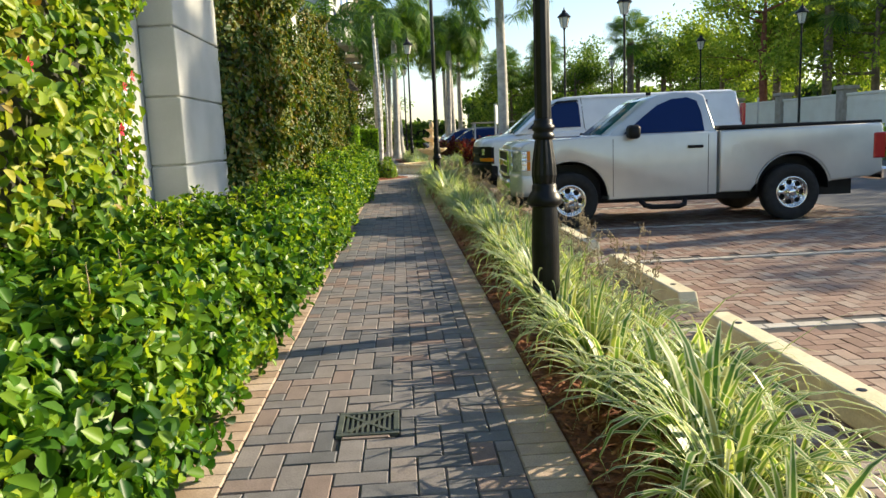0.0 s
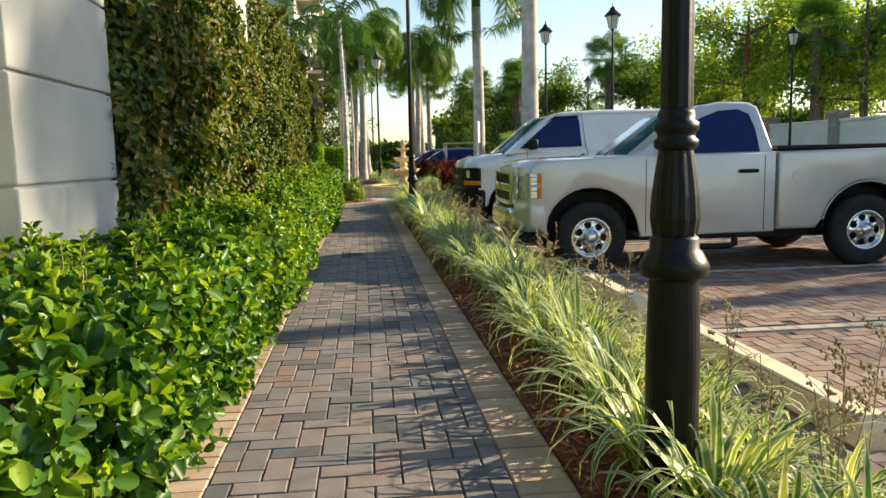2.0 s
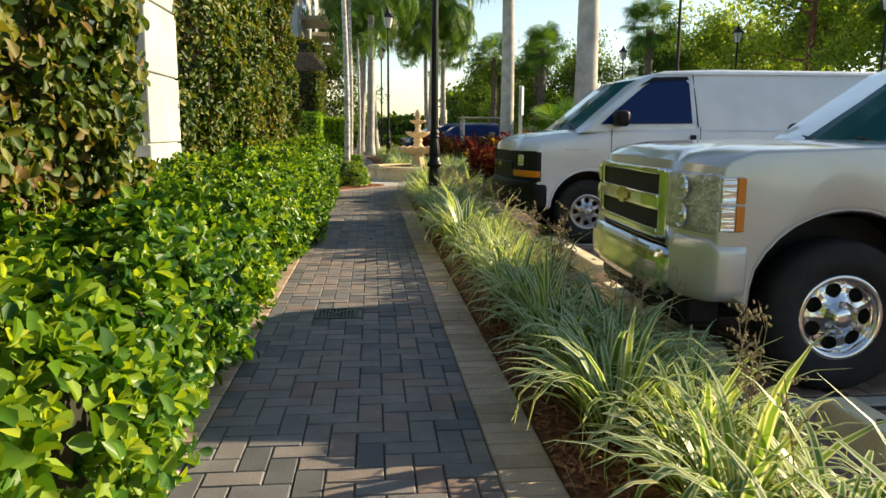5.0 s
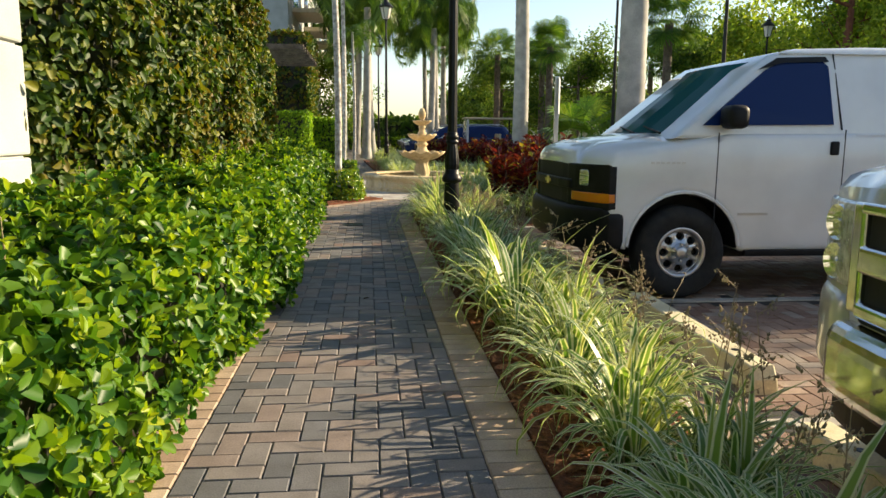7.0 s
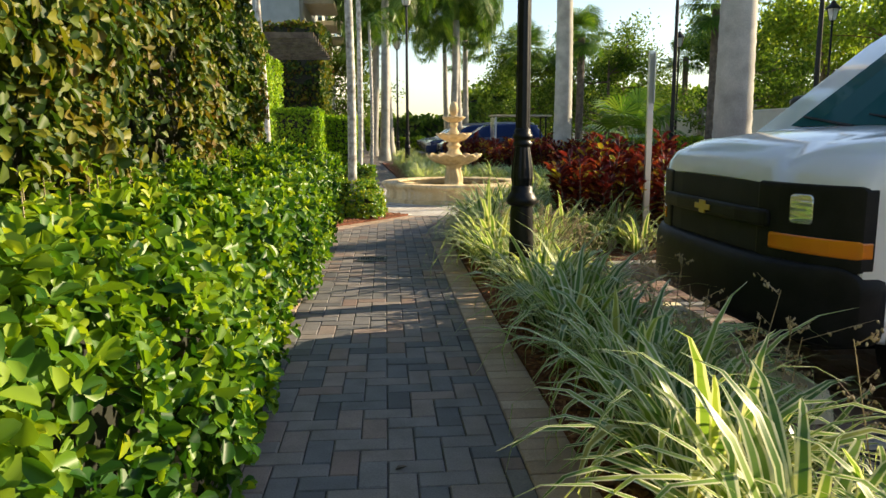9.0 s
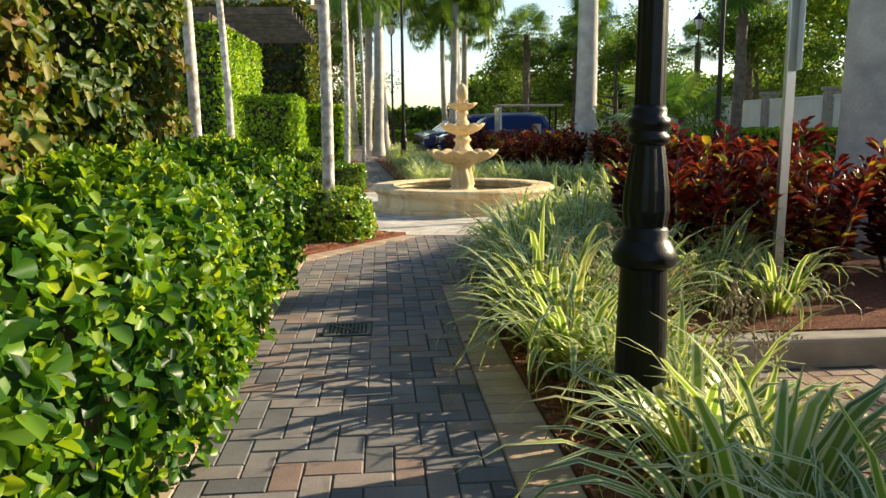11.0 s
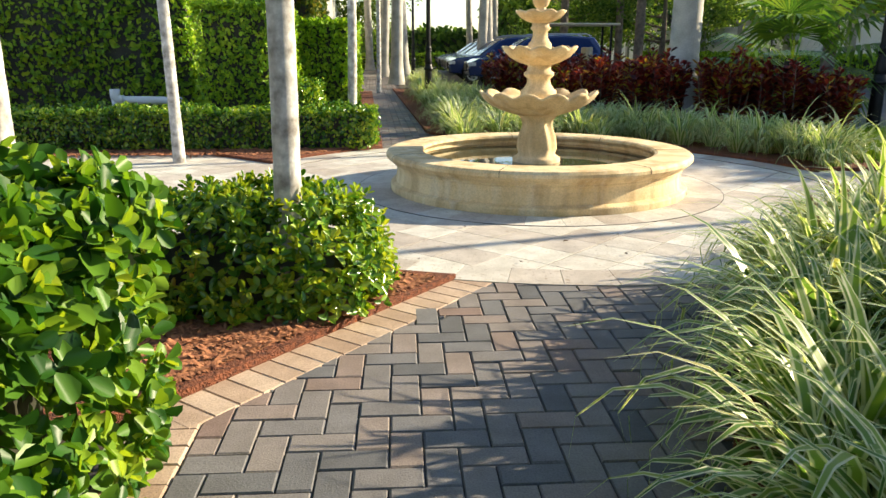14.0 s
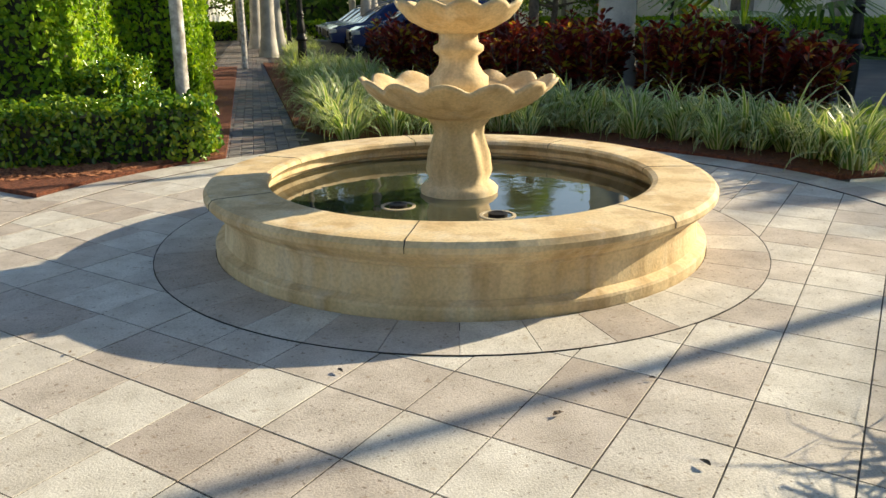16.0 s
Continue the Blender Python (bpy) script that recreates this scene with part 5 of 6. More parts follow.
# courtyard hedges past the plaza
hedge("tall_hedge", "tall dark clipped ficus hedge", -7.5, -2.75, 33.0, 38.2, 3.3, 26000, 0.085, 0.055, "clipped", ("+x", "-y", "+z"), 31, 0.06, 0.12)
hedge("box_hedge", "clipped cube of hedge with one sunlit side", -1.92, -1.0, 29.95, 32.5, 1.68, 12000, 0.055, 0.036, "clipped", ("+x", "-y", "+z", "+y"), 32)
hedge("box_hedge", "clipped cube of hedge beside the far walk", -1.05, -0.2, 32.6, 35.1, 1.56, 10000, 0.06, 0.04, "clipped", ("+x", "-y", "+z"), 33)
hedge("low_hedge", "low dark clipped hedge edged with mulch", -6.5, 0.24, 29.12, 29.86, 0.47, 16000, 0.048, 0.03, "shrub", ("+x", "-y", "+z"), 34, 0.06)
hedge("low_hedge", "low yellow-green hedge along the clipped cube", -0.98, -0.60, 29.98, 32.55, 0.66, 5000, 0.05, 0.032, "shrub", ("+x", "-y", "+z"), 35, 0.06)
hedge("ivy_block", "creeper-clad wall at the end of the court", -8, -1.75, 41.2, 45.9, 5.0, 16000, 0.14, 0.10, "ivy", ("+x", "-y", "+z"), 36, 0.12)
hedge("low_hedge", "low clipped hedge at the far end of the walk", -3.5, 3.0, 62.5, 64, 0.8, 3500, 0.14, 0.10, "clipped", ("+x", "-y", "+z"), 37)
hedge("woods", "dense far woods closing the view", 9, 60, 92, 99, 5.5, 6000, 0.75, 0.5, "treedark", ("-y", "+z"), 39, 0.9, 0.8, 0.6, category="trees")
hedge("woods", "low far planting at the end of the drive", -30, 9, 96, 99, 2.6, 3500, 0.6, 0.4, "treedark", ("-y", "+z"), 40, 0.5, 0.5, 0.4, category="trees")
hedge("verge_hedge", "dark hedge along the boundary wall", 16.4, 17.4, -8, 70, 0.85, 20000, 0.15, 0.10, "clipped", ("-x", "-y", "+z"), 38, 0.06, z0=-0.08)


def mound(name, label, cx, cy, rx, ry, h, count, length, width, material, seed, category="shrub", power=2.6, z0=0.03, up=0.5):
    """A rounded shrub: leaves over a flattened dome that bulges unevenly, on a dark core painted as inner shade."""
    s = thing(name, pose(cx, cy, z0), label, category)
    rng = rng_of(seed)
    d = unit(rng.normal(0, 1, (count, 3)))
    d[:, 2] = np.abs(d[:, 2])
    k = (np.abs(d[:, 0]) ** power + np.abs(d[:, 1]) ** power + np.abs(d[:, 2]) ** power) ** (-1 / power)
    r = k * (1 + 0.11 * np.array([noise.noise(Vector(q) * 3.1 + Vector((seed, 0, 0))) for q in d])) * rng.uniform(0.80, 1.04, count)
    P = d * r[:, None] * np.array([rx, ry, h])
    P[:, 2] = np.maximum(P[:, 2], 0.015)
    hung("foliage", whorl_mesh("foliage", P, d, length, width, rng, 4, 0.4, up, (40, 85)), material, s)["kind"] = "stuff"
    pick = rng.uniform(0, 1, count) < 0.45
    hung("new_growth", whorl_mesh("new_growth", P[pick] + d[pick] * 0.02, d[pick], length * 0.8, width * 0.75, rng, 3, 0.3, up + 0.4, (15, 50)), material + "new", s, "yellow-green shoot tips")["kind"] = "stuff"
    # dark dome under the leaves, its colour standing in for shade
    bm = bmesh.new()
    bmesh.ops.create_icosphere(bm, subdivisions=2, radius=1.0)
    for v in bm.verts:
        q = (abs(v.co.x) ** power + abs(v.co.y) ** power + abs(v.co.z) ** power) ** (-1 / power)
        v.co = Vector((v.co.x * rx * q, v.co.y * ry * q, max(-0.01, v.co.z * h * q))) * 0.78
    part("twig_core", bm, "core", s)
    return s


mound("low_shrub", "low glossy clipped shrub round a slim palm trunk", -0.17, 23.96, 0.60, 0.43, 0.45, 1400, 0.056, 0.031, "shrub", 41, power=4.0)
mound("low_shrub", "low glossy clipped shrub beside the hedge", -1.45, 23.9, 0.6, 0.6, 0.42, 1200, 0.05, 0.028, "shrub", 42, power=3.5)


def croton(x, y, r, h, seed):
    """Upright croton: broad leaves in whorls on several stems."""
    c = thing("croton", pose(x, y, 0.02), "croton bush with dark red, orange and yellow leaves", "shrub", "croton bushes")
    rng = rng_of(seed)
    stems = 16
    pts, nrm = [], []
    bm = bmesh.new()
    for k in range(stems):
        a, q = rng.uniform(0, 6.28), math.sqrt(rng.uniform(0, 1))
        tip = np.array([math.cos(a) * r * q, math.sin(a) * r * q, h * rng.uniform(0.72, 1.05) * (1 - 0.22 * q * q)])
        tube(bm, [(tip[0] * 0.25, tip[1] * 0.25, -0.02), tuple(tip * np.array([0.75, 0.75, 0.5])), tuple(tip)], [0.012, 0.009, 0.005], 5)
        for j in range(58):
            f = rng.uniform(0.18, 1.0)
            base = tip * np.array([0.25 + 0.75 * f, 0.25 + 0.75 * f, f])
            an = rng.uniform(0, 6.28)
            out = np.array([math.cos(an), math.sin(an), 0.2 + 0.9 * f])
            pts.append(base + np.array([math.cos(an), math.sin(an), 0]) * 0.03), nrm.append(out)
    part("stem_growth", bm, "bark", c)["kind"] = "stuff"
    P, D = np.array(pts), unit(np.array(nrm))
    n = len(P)
    side = unit(np.cross(D, np.array([0, 0, 1.0])) + 1e-4)
    N = np.cross(side, D)
    L = 0.105 * rng.uniform(0.65, 1.2, (n, 1))
    W = L * 0.48
    V = np.empty((n, 6, 3), np.float32)
    V[:, 0] = P
    V[:, 1] = P + D * L * 0.35 + side * W * 0.5 + N * W * 0.2
    V[:, 2] = P + D * L * 0.75 + side * W * 0.42 + N * W * 0.1
    V[:, 3] = P + D * L * 1.0 - N * L * 0.22
    V[:, 4] = P + D * L * 0.75 - side * W * 0.42 + N * W * 0.1
    V[:, 5] = P + D * L * 0.35 - side * W * 0.5 + N * W * 0.2
    idx = (np.arange(n) * 6)[:, None] + np.array([[0, 1, 2, 3, 0, 3, 4, 5]])
    hung("foliage", quick_mesh("foliage", V.reshape(-1, 3), 4, idx.ravel()), "croton", c)["kind"] = "stuff"
    return c


rng = rng_of(50)
CROTONS = []
for k, (x, y) in enumerate(((2.55, 21.3), (3.05, 21.7), (2.65, 22.0), (3.4, 21.2), (3.75, 21.9), (3.2, 22.4), (2.9, 22.7), (3.7, 22.8), (4.3, 21.5), (4.25, 23.2), (3.35, 23.3), (3.95, 24.0), (4.7, 24.2), (5.1, 22.9), (5.0, 21.3), (5.7, 22.0), (5.6, 24.0))):
    CROTONS.append(croton(x, y, 0.38, 1.0 + rng.uniform(-0.12, 0.1), 500 + k))
k = 0
for x0, y0, x1, y1, n in ((2.4, 35.7, 2.9, 33.6, 4), (2.95, 33.4, 4.2, 31.3, 6), (4.35, 31.15, 6.3, 30.0, 6), (3.0, 35.4, 4.3, 32.8, 5), (5.0, 32.2, 6.3, 30.9, 4), (3.8, 36.0, 5.6, 33.4, 5)):
    for q in range(n):
        f = q / max(1, n - 1)
        src = CROTONS[k % 9]
        copy_thing(src, pose(x0 + (x1 - x0) * f + rng.uniform(-0.15, 0.15), y0 + (y1 - y0) * f + rng.uniform(-0.15, 0.15), 0.02, 0, 0, rng.uniform(0, 360)))
        k += 1


# ---- strap-leaf clumps ----
def clump(seed, n, length, width):
    c = thing("strap_leaf_plant", pose(0, 0, 0), "arching strap-leaf plant with cream-edged green blades", "plant", "strap-leaf plants")
    rng = rng_of(seed)
    a = rng.uniform(0, 2 * math.pi, n)
    base = np.stack([np.cos(a), np.sin(a), np.zeros(n)], 1) * rng.uniform(0.01, 0.09, (n, 1))
    hung("leaf_tuft", blade_mesh("leaf_tuft", base, a + rng.normal(0, 0.35, n), length, width, rng, 1.35, 7, 62), "blade", c)["kind"] = "stuff"
    for k in range(7):
        q = rng.uniform(0, 6.28)
        hung("leaf_blade", blade_mesh("leaf_blade", np.array([[0.03 * math.cos(q), 0.03 * math.sin(q), 0.0]]), np.array([q]), length * 1.05, width * 1.1, rng, 0.9, 6, 66), "blade", c)
    return c


def seed_stalk(seed):
    s = thing("flower_stalk", pose(0, 0, 0), "thin dry flower stalk rising from the strap leaves", "plant", "dry flower stalks")
    rng = rng_of(seed)
    bm = bmesh.new()
    lean = rng.uniform(-0.12, 0.12, 2)
    top = Vector((lean[0], lean[1], rng.uniform(0.42, 0.6)))
    tube(bm, [(0, 0, -0.01), tuple(top * 0.5), tuple(top)], [0.003, 0.0025, 0.0015], 4)
    for k in range(7):
        p = top * rng.uniform(0.55, 1.0)
        d = Vector((rng.normal(0, 0.06), rng.normal(0, 0.06), rng.uniform(0.02, 0.09)))
        tube(bm, [tuple(p), tuple(p + d * 0.6), tuple(p + d)], [0.0014, 0.0012, 0.0008], 3)
        for q in range(6):
            c = p + d * rng.uniform(0.35, 1.0) + Vector((rng.normal(0, 0.008), rng.normal(0, 0.008), -0.007))
            bmesh.ops.create_icosphere(bm, subdivisions=1, radius=0.005, matrix=Matrix.Translation(c) @ pose(0, 0, 0, rng.uniform(-40, 40), rng.uniform(-40, 40)) @ Matrix.Diagonal((0.8, 0.8, 1.7, 1)))
    part("stem", bm, "stalk", s)
    return s


rng = rng_of(60)
SPOTS = []
for row, x in enumerate((1.53, 1.76)):
    y = -1.5 + 0.15 * row
    while y < 20.6:
        big = y > 15.0
        SPOTS.append((x - 0.07 * big + rng.uniform(-0.07, 0.07), y + rng.uniform(-0.09, 0.09), rng.uniform(0.82, 1.12) * (1.0 if row == 0 else 0.82) * (1.18 if big else 1.0)))
        y += 0.40
for k in range(70):       # the bed widens towards the plaza
    y = rng.uniform(20.3, 24.6)
    x0 = 1.45 + max(0, y - 21.7) * 0.55
    SPOTS.append((rng.uniform(x0, max(x0 + 0.4, 3.0)), y, rng.uniform(1.0, 1.35)))
for k in range(12):       # thick clumps leaning over the edge of the walk
    y = 21.9 + k * 0.16
    SPOTS.append((1.70 + (y - 22.3) * 0.48 + rng.uniform(-0.05, 0.08), y, rng.uniform(1.15, 1.35)))
for k in range(120):      # past the fountain
    y = rng.uniform(29.2, 38)
    lo, hi = 1.15 - (y - 31) * 0.02, 4.6 - (y - 29) * 0.30
    x = rng.uniform(lo, max(hi, lo + 0.9))
    if math.hypot(x - FX, y - FY) > 3.05:
        SPOTS.append((x, y, rng.uniform(0.85, 1.1)))
for a in np.linspace(14, 80, 34):
    r = rng.uniform(3.1, 4.0)
    SPOTS.append((FX + r * math.cos(radians(a)), FY + r * math.sin(radians(a)), rng.uniform(0.9, 1.15)))
for k in range(26):
    SPOTS.append((rng.uniform(1.0, 1.9), rng.uniform(38, 56), rng.uniform(0.8, 1.1)))
CLUMPS = [clump(70 + k, 54, 0.60, 0.033) for k in range(7)]
used = set()
for k, (x, y, s) in enumerate(SPOTS):
    if math.hypot(x - 1.46, y - 6.23) < 0.17 or math.hypot(x - 1.44, y - 18.89) < 0.17:
        continue
    src = CLUMPS[k % 7]
    m = pose(x, y, 0.012, 0, 0, rng.uniform(0, 360)) @ Matrix.Scale(s, 4)
    if k % 7 not in used:
        used.add(k % 7)
        src.matrix_world = m
    else:
        cc = copy_thing(src, m)
        cc.matrix_world = m
STALKS = [seed_stalk(90 + k) for k in range(5)]
for k in range(130):
    x, y = (rng.uniform(1.6, 2.02), rng.uniform(4.6, 21)) if k < 95 else (rng.uniform(2.3, 3.4), rng.uniform(21.5, 23.8))
    m = pose(x, y, 0.012, 0, 0, rng.uniform(0, 360))
    if k < 5:
        STALKS[k].matrix_world = m
    else:
        copy_thing(STALKS[k % 5], m)

# grass patch past the plaza
rng = rng_of(65)
n = 5000
base = np.stack([rng.uniform(4.7, 6.9, n), rng.uniform(27.7, 30.0, n), np.full(n, 0.02)], 1)
g = thing("lawn_patch", pose(0, 0, 0), "patch of fine green grass beside the plaza", "grass", kind="stuff")
hung("grass_cover", blade_mesh("grass_cover", base, rng.uniform(0, 6.28, n), 0.2, 0.006, rng, 0.6, 3, 80), "clipped", g)["kind"] = "stuff"


# ---- palms and trees ----
def ringed_trunk(height, r0, r1, bulge=0.0, lean=(0, 0), seg=16):
    prof = []
    n = max(24, int(height / 0.09))
    for k in range(n + 1):
        f = k / n
        r = r0 + (r1 - r0) * f + bulge * math.exp(-((f - 0.0) / 0.08) ** 2)
        r *= 1.0 + (0.02 if k % 2 else -0.012)
        prof.append((r, -0.05 + f * (height + 0.05)))
    bm = lathe(prof, seg)
    for v in bm.verts:
        f = v.co.z / height
        v.co.x += lean[0] * f + 0.03 * math.sin(f * 4)
        v.co.y += lean[1] * f
    return bm


def frond_mesh(rng, count, length, droop, leaflets, leaf_len, leaf_w, el_lo, el_hi, plume=0.5):
    """Feather fronds fanned round a crown, with leaflets along both sides of a drooping rib."""
    P, D, L, S = [], [], [], []
    ribs = bmesh.new()
    for k in range(count):
        a = 2 * math.pi * k / count + rng.uniform(-0.15, 0.15)
        el = radians(rng.uniform(el_lo, el_hi))
        p, e, line = Vector((0, 0, 0)), el, []
        steps = 12
        for q in range(steps + 1):
            line.append(p.copy())
            p = p + Vector((math.cos(a) * math.cos(e), math.sin(a) * math.cos(e), math.sin(e))) * (length / steps)
            e -= droop * (q + 1) / steps * 0.28
        tube(ribs, [tuple(v) for v in line], [0.03 * (1 - 0.8 * q / steps) for q in range(steps + 1)], 5)
        for j in range(leaflets):
            f = 0.12 + 0.88 * j / leaflets
            i = min(steps - 1, int(f * steps))
            q = line[i].lerp(line[i + 1], f * steps - i)
            d = (line[i + 1] - line[i]).normalized()
            w = d.cross(Vector((0, 0, 1))).normalized()
            for s in (-1, 1):
                v = (w * s * 0.8 + d * 0.45 + Vector((0, 0, rng.uniform(-plume, plume * 0.7) - 0.25))).normalized()
                P.append(q), D.append(v), L.append(leaf_len * math.sin(math.pi * (0.15 + 0.8 * f)) ** 0.6 * rng.uniform(0.8, 1.1)), S.append(d)
    P, D, S = np.array(P), np.array(D), np.array(S)
    L = np.array(L)[:, None]
    n = len(P)
    B = S * leaf_w
    V = np.empty((n, 5, 3), np.float32)
    G = np.array([0, 0, -1.0])
    mid, tip = P + D * L * 0.55 + G * L * 0.06, P + D * L * 0.95 + G * L * 0.35
    V[:, 0], V[:, 1], V[:, 2], V[:, 3], V[:, 4] = P - B * 0.4, P + B * 0.4, mid + B * 0.5, tip, mid - B * 0.5
    idx = (np.arange(n) * 5)[:, None] + np.array([[0, 1, 2, 4, 4, 2, 3, 3]])
    tri = (np.arange(n) * 5)[:, None] + np.array([[0, 1, 2, 0, 2, 4, 4, 2, 3]])
    return quick_mesh("fronds", V.reshape(-1, 3), 3, tri.ravel()), ribs


def royal_palm(height, r, seed, lean=(0, 0), label="tall palm with a smooth grey trunk and feather fronds"):
    t = thing("royal_palm", pose(0, 0, 0), label, "palm", "tall palms")
    rng = rng_of(seed)
    part("trunk", ringed_trunk(height, r, r * 0.72, r * 0.45, lean), "palmbark", t, "smooth ringed grey trunk", smooth=True)
    top = Vector((lean[0] - 0.02, lean[1], height))
    part("crownshaft", tube(bmesh.new(), [tuple(top), tuple(top + Vector((0, 0, 0.7))), tuple(top + Vector((0, 0, 1.3)))], [r * 0.72, r * 0.68, r * 0.3], 12), "frond", t, "green crownshaft", smooth=True)
    me, ribs = frond_mesh(rng, 22, 3.7, 2.1, 84, 0.9, 0.042, -25, 70)
    fr = hung("fronds", me, "frond", t)
    fr.location = top + Vector((0, 0, 1.15))
    fr["kind"] = "stuff"
    part("ribs", ribs, "frond", t).location = top + Vector((0, 0, 1.15))
    return t


pA = royal_palm(6.6, 0.235, 101)
pA.matrix_world = pose(4.83, 31.95, 0)
copy_thing(pA, pose(4.67, 22.5, 0, 0, 0, 70))
pC = royal_palm(6.9, 0.21, 102, (0.25, 0))
pC.matrix_world = pose(3.9, 52.0, -0.16)
for x, y, a in ((4.45, 53.2, 140), (0.45, 45.6, 60), (0.75, 48.2, 200), (-0.1, 52, 20), (0.4, 58, 300), (-1.0, 62, 250), (5.5, 60, 100), (5.0, 12.5 + 55, 170)):
    copy_thing(pC, pose(x, y, -0.16, 0, 0, a))


def slim_palm(height, lean, seed):
    t = thing("slim_palm", pose(0, 0, 0), "slim young palm with a thin pale ringed trunk", "palm", "slim palms")
    rng = rng_of(seed)
    part("trunk", ringed_trunk(height, 0.06, 0.046, 0.006, lean, 12), "slimbark", t, "thin pale trunk with dark scars", smooth=True)
    me, ribs = frond_mesh(rng, 9, 1.5, 1.7, 26, 0.42, 0.035, 0, 70)
    top = Vector((lean[0], lean[1], height))
    fr = hung("fronds", me, "frond", t)
    fr.location = top
    fr["kind"] = "stuff"
    part("ribs", ribs, "frond", t).location = top
    return t


for k, (x, y, h, ln) in enumerate(((-1.25, 23.98, 4.6, (-0.1, 0.1)), (-1.76, 28.38, 4.8, (-0.15, 0)), (0.03, 23.75, 4.7, (-0.03, 0.05)), (-0.09, 30.3, 4.9, (0.05, 0)), (0.0, 40.5, 5.0, (0, 0)))):
    slim_palm(h, ln, 110 + k).matrix_world = pose(x, y, 0.0)


def fan_palm(height, r, seed, crown=26, leaf=0.95, material="bark", name="cabbage_palm", label="fan palm with a rough trunk and a round crown"):
    t = thing(name, pose(0, 0, 0), label, "palm", "fan palms")
    rng = rng_of(seed)
    part("trunk", ringed_trunk(height, r, r * 0.9, 0.03, (0.1, 0), 12), material, t, "rough trunk")
    V, n = [], 0
    for k in range(crown):
        a, el = rng.uniform(0, 6.28), radians(rng.uniform(-45, 80))
        d = Vector((math.cos(a) * math.cos(el), math.sin(a) * math.cos(el), math.sin(el)))
        u = d.cross(Vector((0, 0, 1))).normalized()
        w = u.cross(d)
        hub = Vector((0.1, 0, height)) + d * leaf * rng.uniform(0.75, 1.05)
        for j in range(22):
            f = radians(-125 + 250 * j / 21)
            tipd = (d * math.cos(f) + u * math.sin(f)).normalized()
            tip = hub + tipd * leaf * 0.85 + Vector((0, 0, -0.22 * leaf))
            side = (u * math.cos(f) - d * math.sin(f)) * 0.035 * leaf
            mid = hub + tipd * leaf * 0.5
            V += [tuple(hub), tuple(mid + side + w * 0.02), tuple(tip), tuple(mid - side + w * 0.02)]
            n += 1
        s = u * 0.012
        root = Vector((0.1, 0, height - 0.1))
        V += [tuple(root - s), tuple(root + s), tuple(hub + s), tuple(hub - s)]
        n += 1
    fr = hung("fronds", quick_mesh("fronds", np.array(V), 4, np.arange(n * 4)), "frond", t)
    fr["kind"] = "stuff"
    return t


fan_palm(0.95, 0.13, 120, 24, 0.95, "core", label="low fan palm on a short dark trunk").matrix_world = pose(6.48, 31.95, 0)
fp = fan_palm(6.2, 0.2, 121, 34, 1.05)
fp.matrix_world = pose(13.5, 43, -0.16)
for x, y, a in ((10.5, 52, 40), (21.5, 42, 120), (24, 47, 200), (8.6, 58, 320), (20.6, 29.5, 250), (12, 60, 80), (27, 38, 20), (19.4, 53.7, 150), (19.2, 33.4, 60), (20.2, 62.0, 90)):
    copy_thing(fp, pose(x, y, -0.16, 0, 0, a))
# unseen palm, added and stretched to throw shade on the bays and pillar
tall = copy_thing(fp, pose(16.7, 13.5, -0.16, 0, 0, 10))
tall.matrix_world = pose(16.7, 13.5, -0.16, 0, 0, 10) @ Matrix.Diagonal((1.05, 1.05, 1.68, 1))


def tree(seed, height, spread_r, leaves, material, leaf, bark="bark", trunk_r=0.18, low=0.35):
    t = thing("tree", pose(0, 0, 0), "broadleaf tree with a loose sunlit crown past the wall", "tree", "trees past the wall")
    rng = rng_of(seed)
    bm = bmesh.new()
    tips = []
    fork = height * low
    tube(bm, [(0, 0, -0.1), (0.05, 0.02, fork * 0.5), (0.0, 0.08, fork), (0.1, 0.1, height * 0.85)], [trunk_r * 1.3, trunk_r, trunk_r * 0.85, trunk_r * 0.25], 10)
    for k in range(11):
        a = rng.uniform(0, 6.28)
        z = rng.uniform(fork * 0.85, height * 0.8)
        L = spread_r * rng.uniform(0.6, 1.05) * (1.15 - 0.5 * (z / height))
        p0 = np.array([0, 0.05, z])
        p2 = p0 + np.array([math.cos(a) * L, math.sin(a) * L, L * rng.uniform(0.15, 0.75)])
        p1 = (p0 + p2) / 2 + np.array([0, 0, -0.08 * L])
        tube(bm, [tuple(p0), tuple(p1), tuple(p2)], [trunk_r * 0.42, trunk_r * 0.25, trunk_r * 0.08], 6)
        tips += [p2, p1 * 0.4 + p2 * 0.6, p1]
        for q in range(3):
            b = p2 + rng.normal(0, spread_r * 0.22, 3)
            tube(bm, [tuple(p1), tuple((p1 + b) / 2 + 0.05), tuple(b)], [trunk_r * 0.16, trunk_r * 0.1, trunk_r * 0.04], 5)
            tips.append(b)
    tips.append(np.array([0.1, 0.1, height * 0.9]))
    part("trunk", bm, bark, t, "branching trunk")
    tips = np.array(tips)
    c = tips[rng.integers(0, len(tips), leaves)]
    P = c + rng.normal(0, 1, (leaves, 3)) * np.array([0.14, 0.14, 0.10]) * spread_r
    hung("crown", leaf_mesh("crown", P, unit(rng.normal(0, 1, (leaves, 3)) + np.array([0, 0, 0.5])), leaf, leaf * 0.55, rng, 0.6, 0.1), material, t, "uneven crown of small leaves")["kind"] = "stuff"
    return t


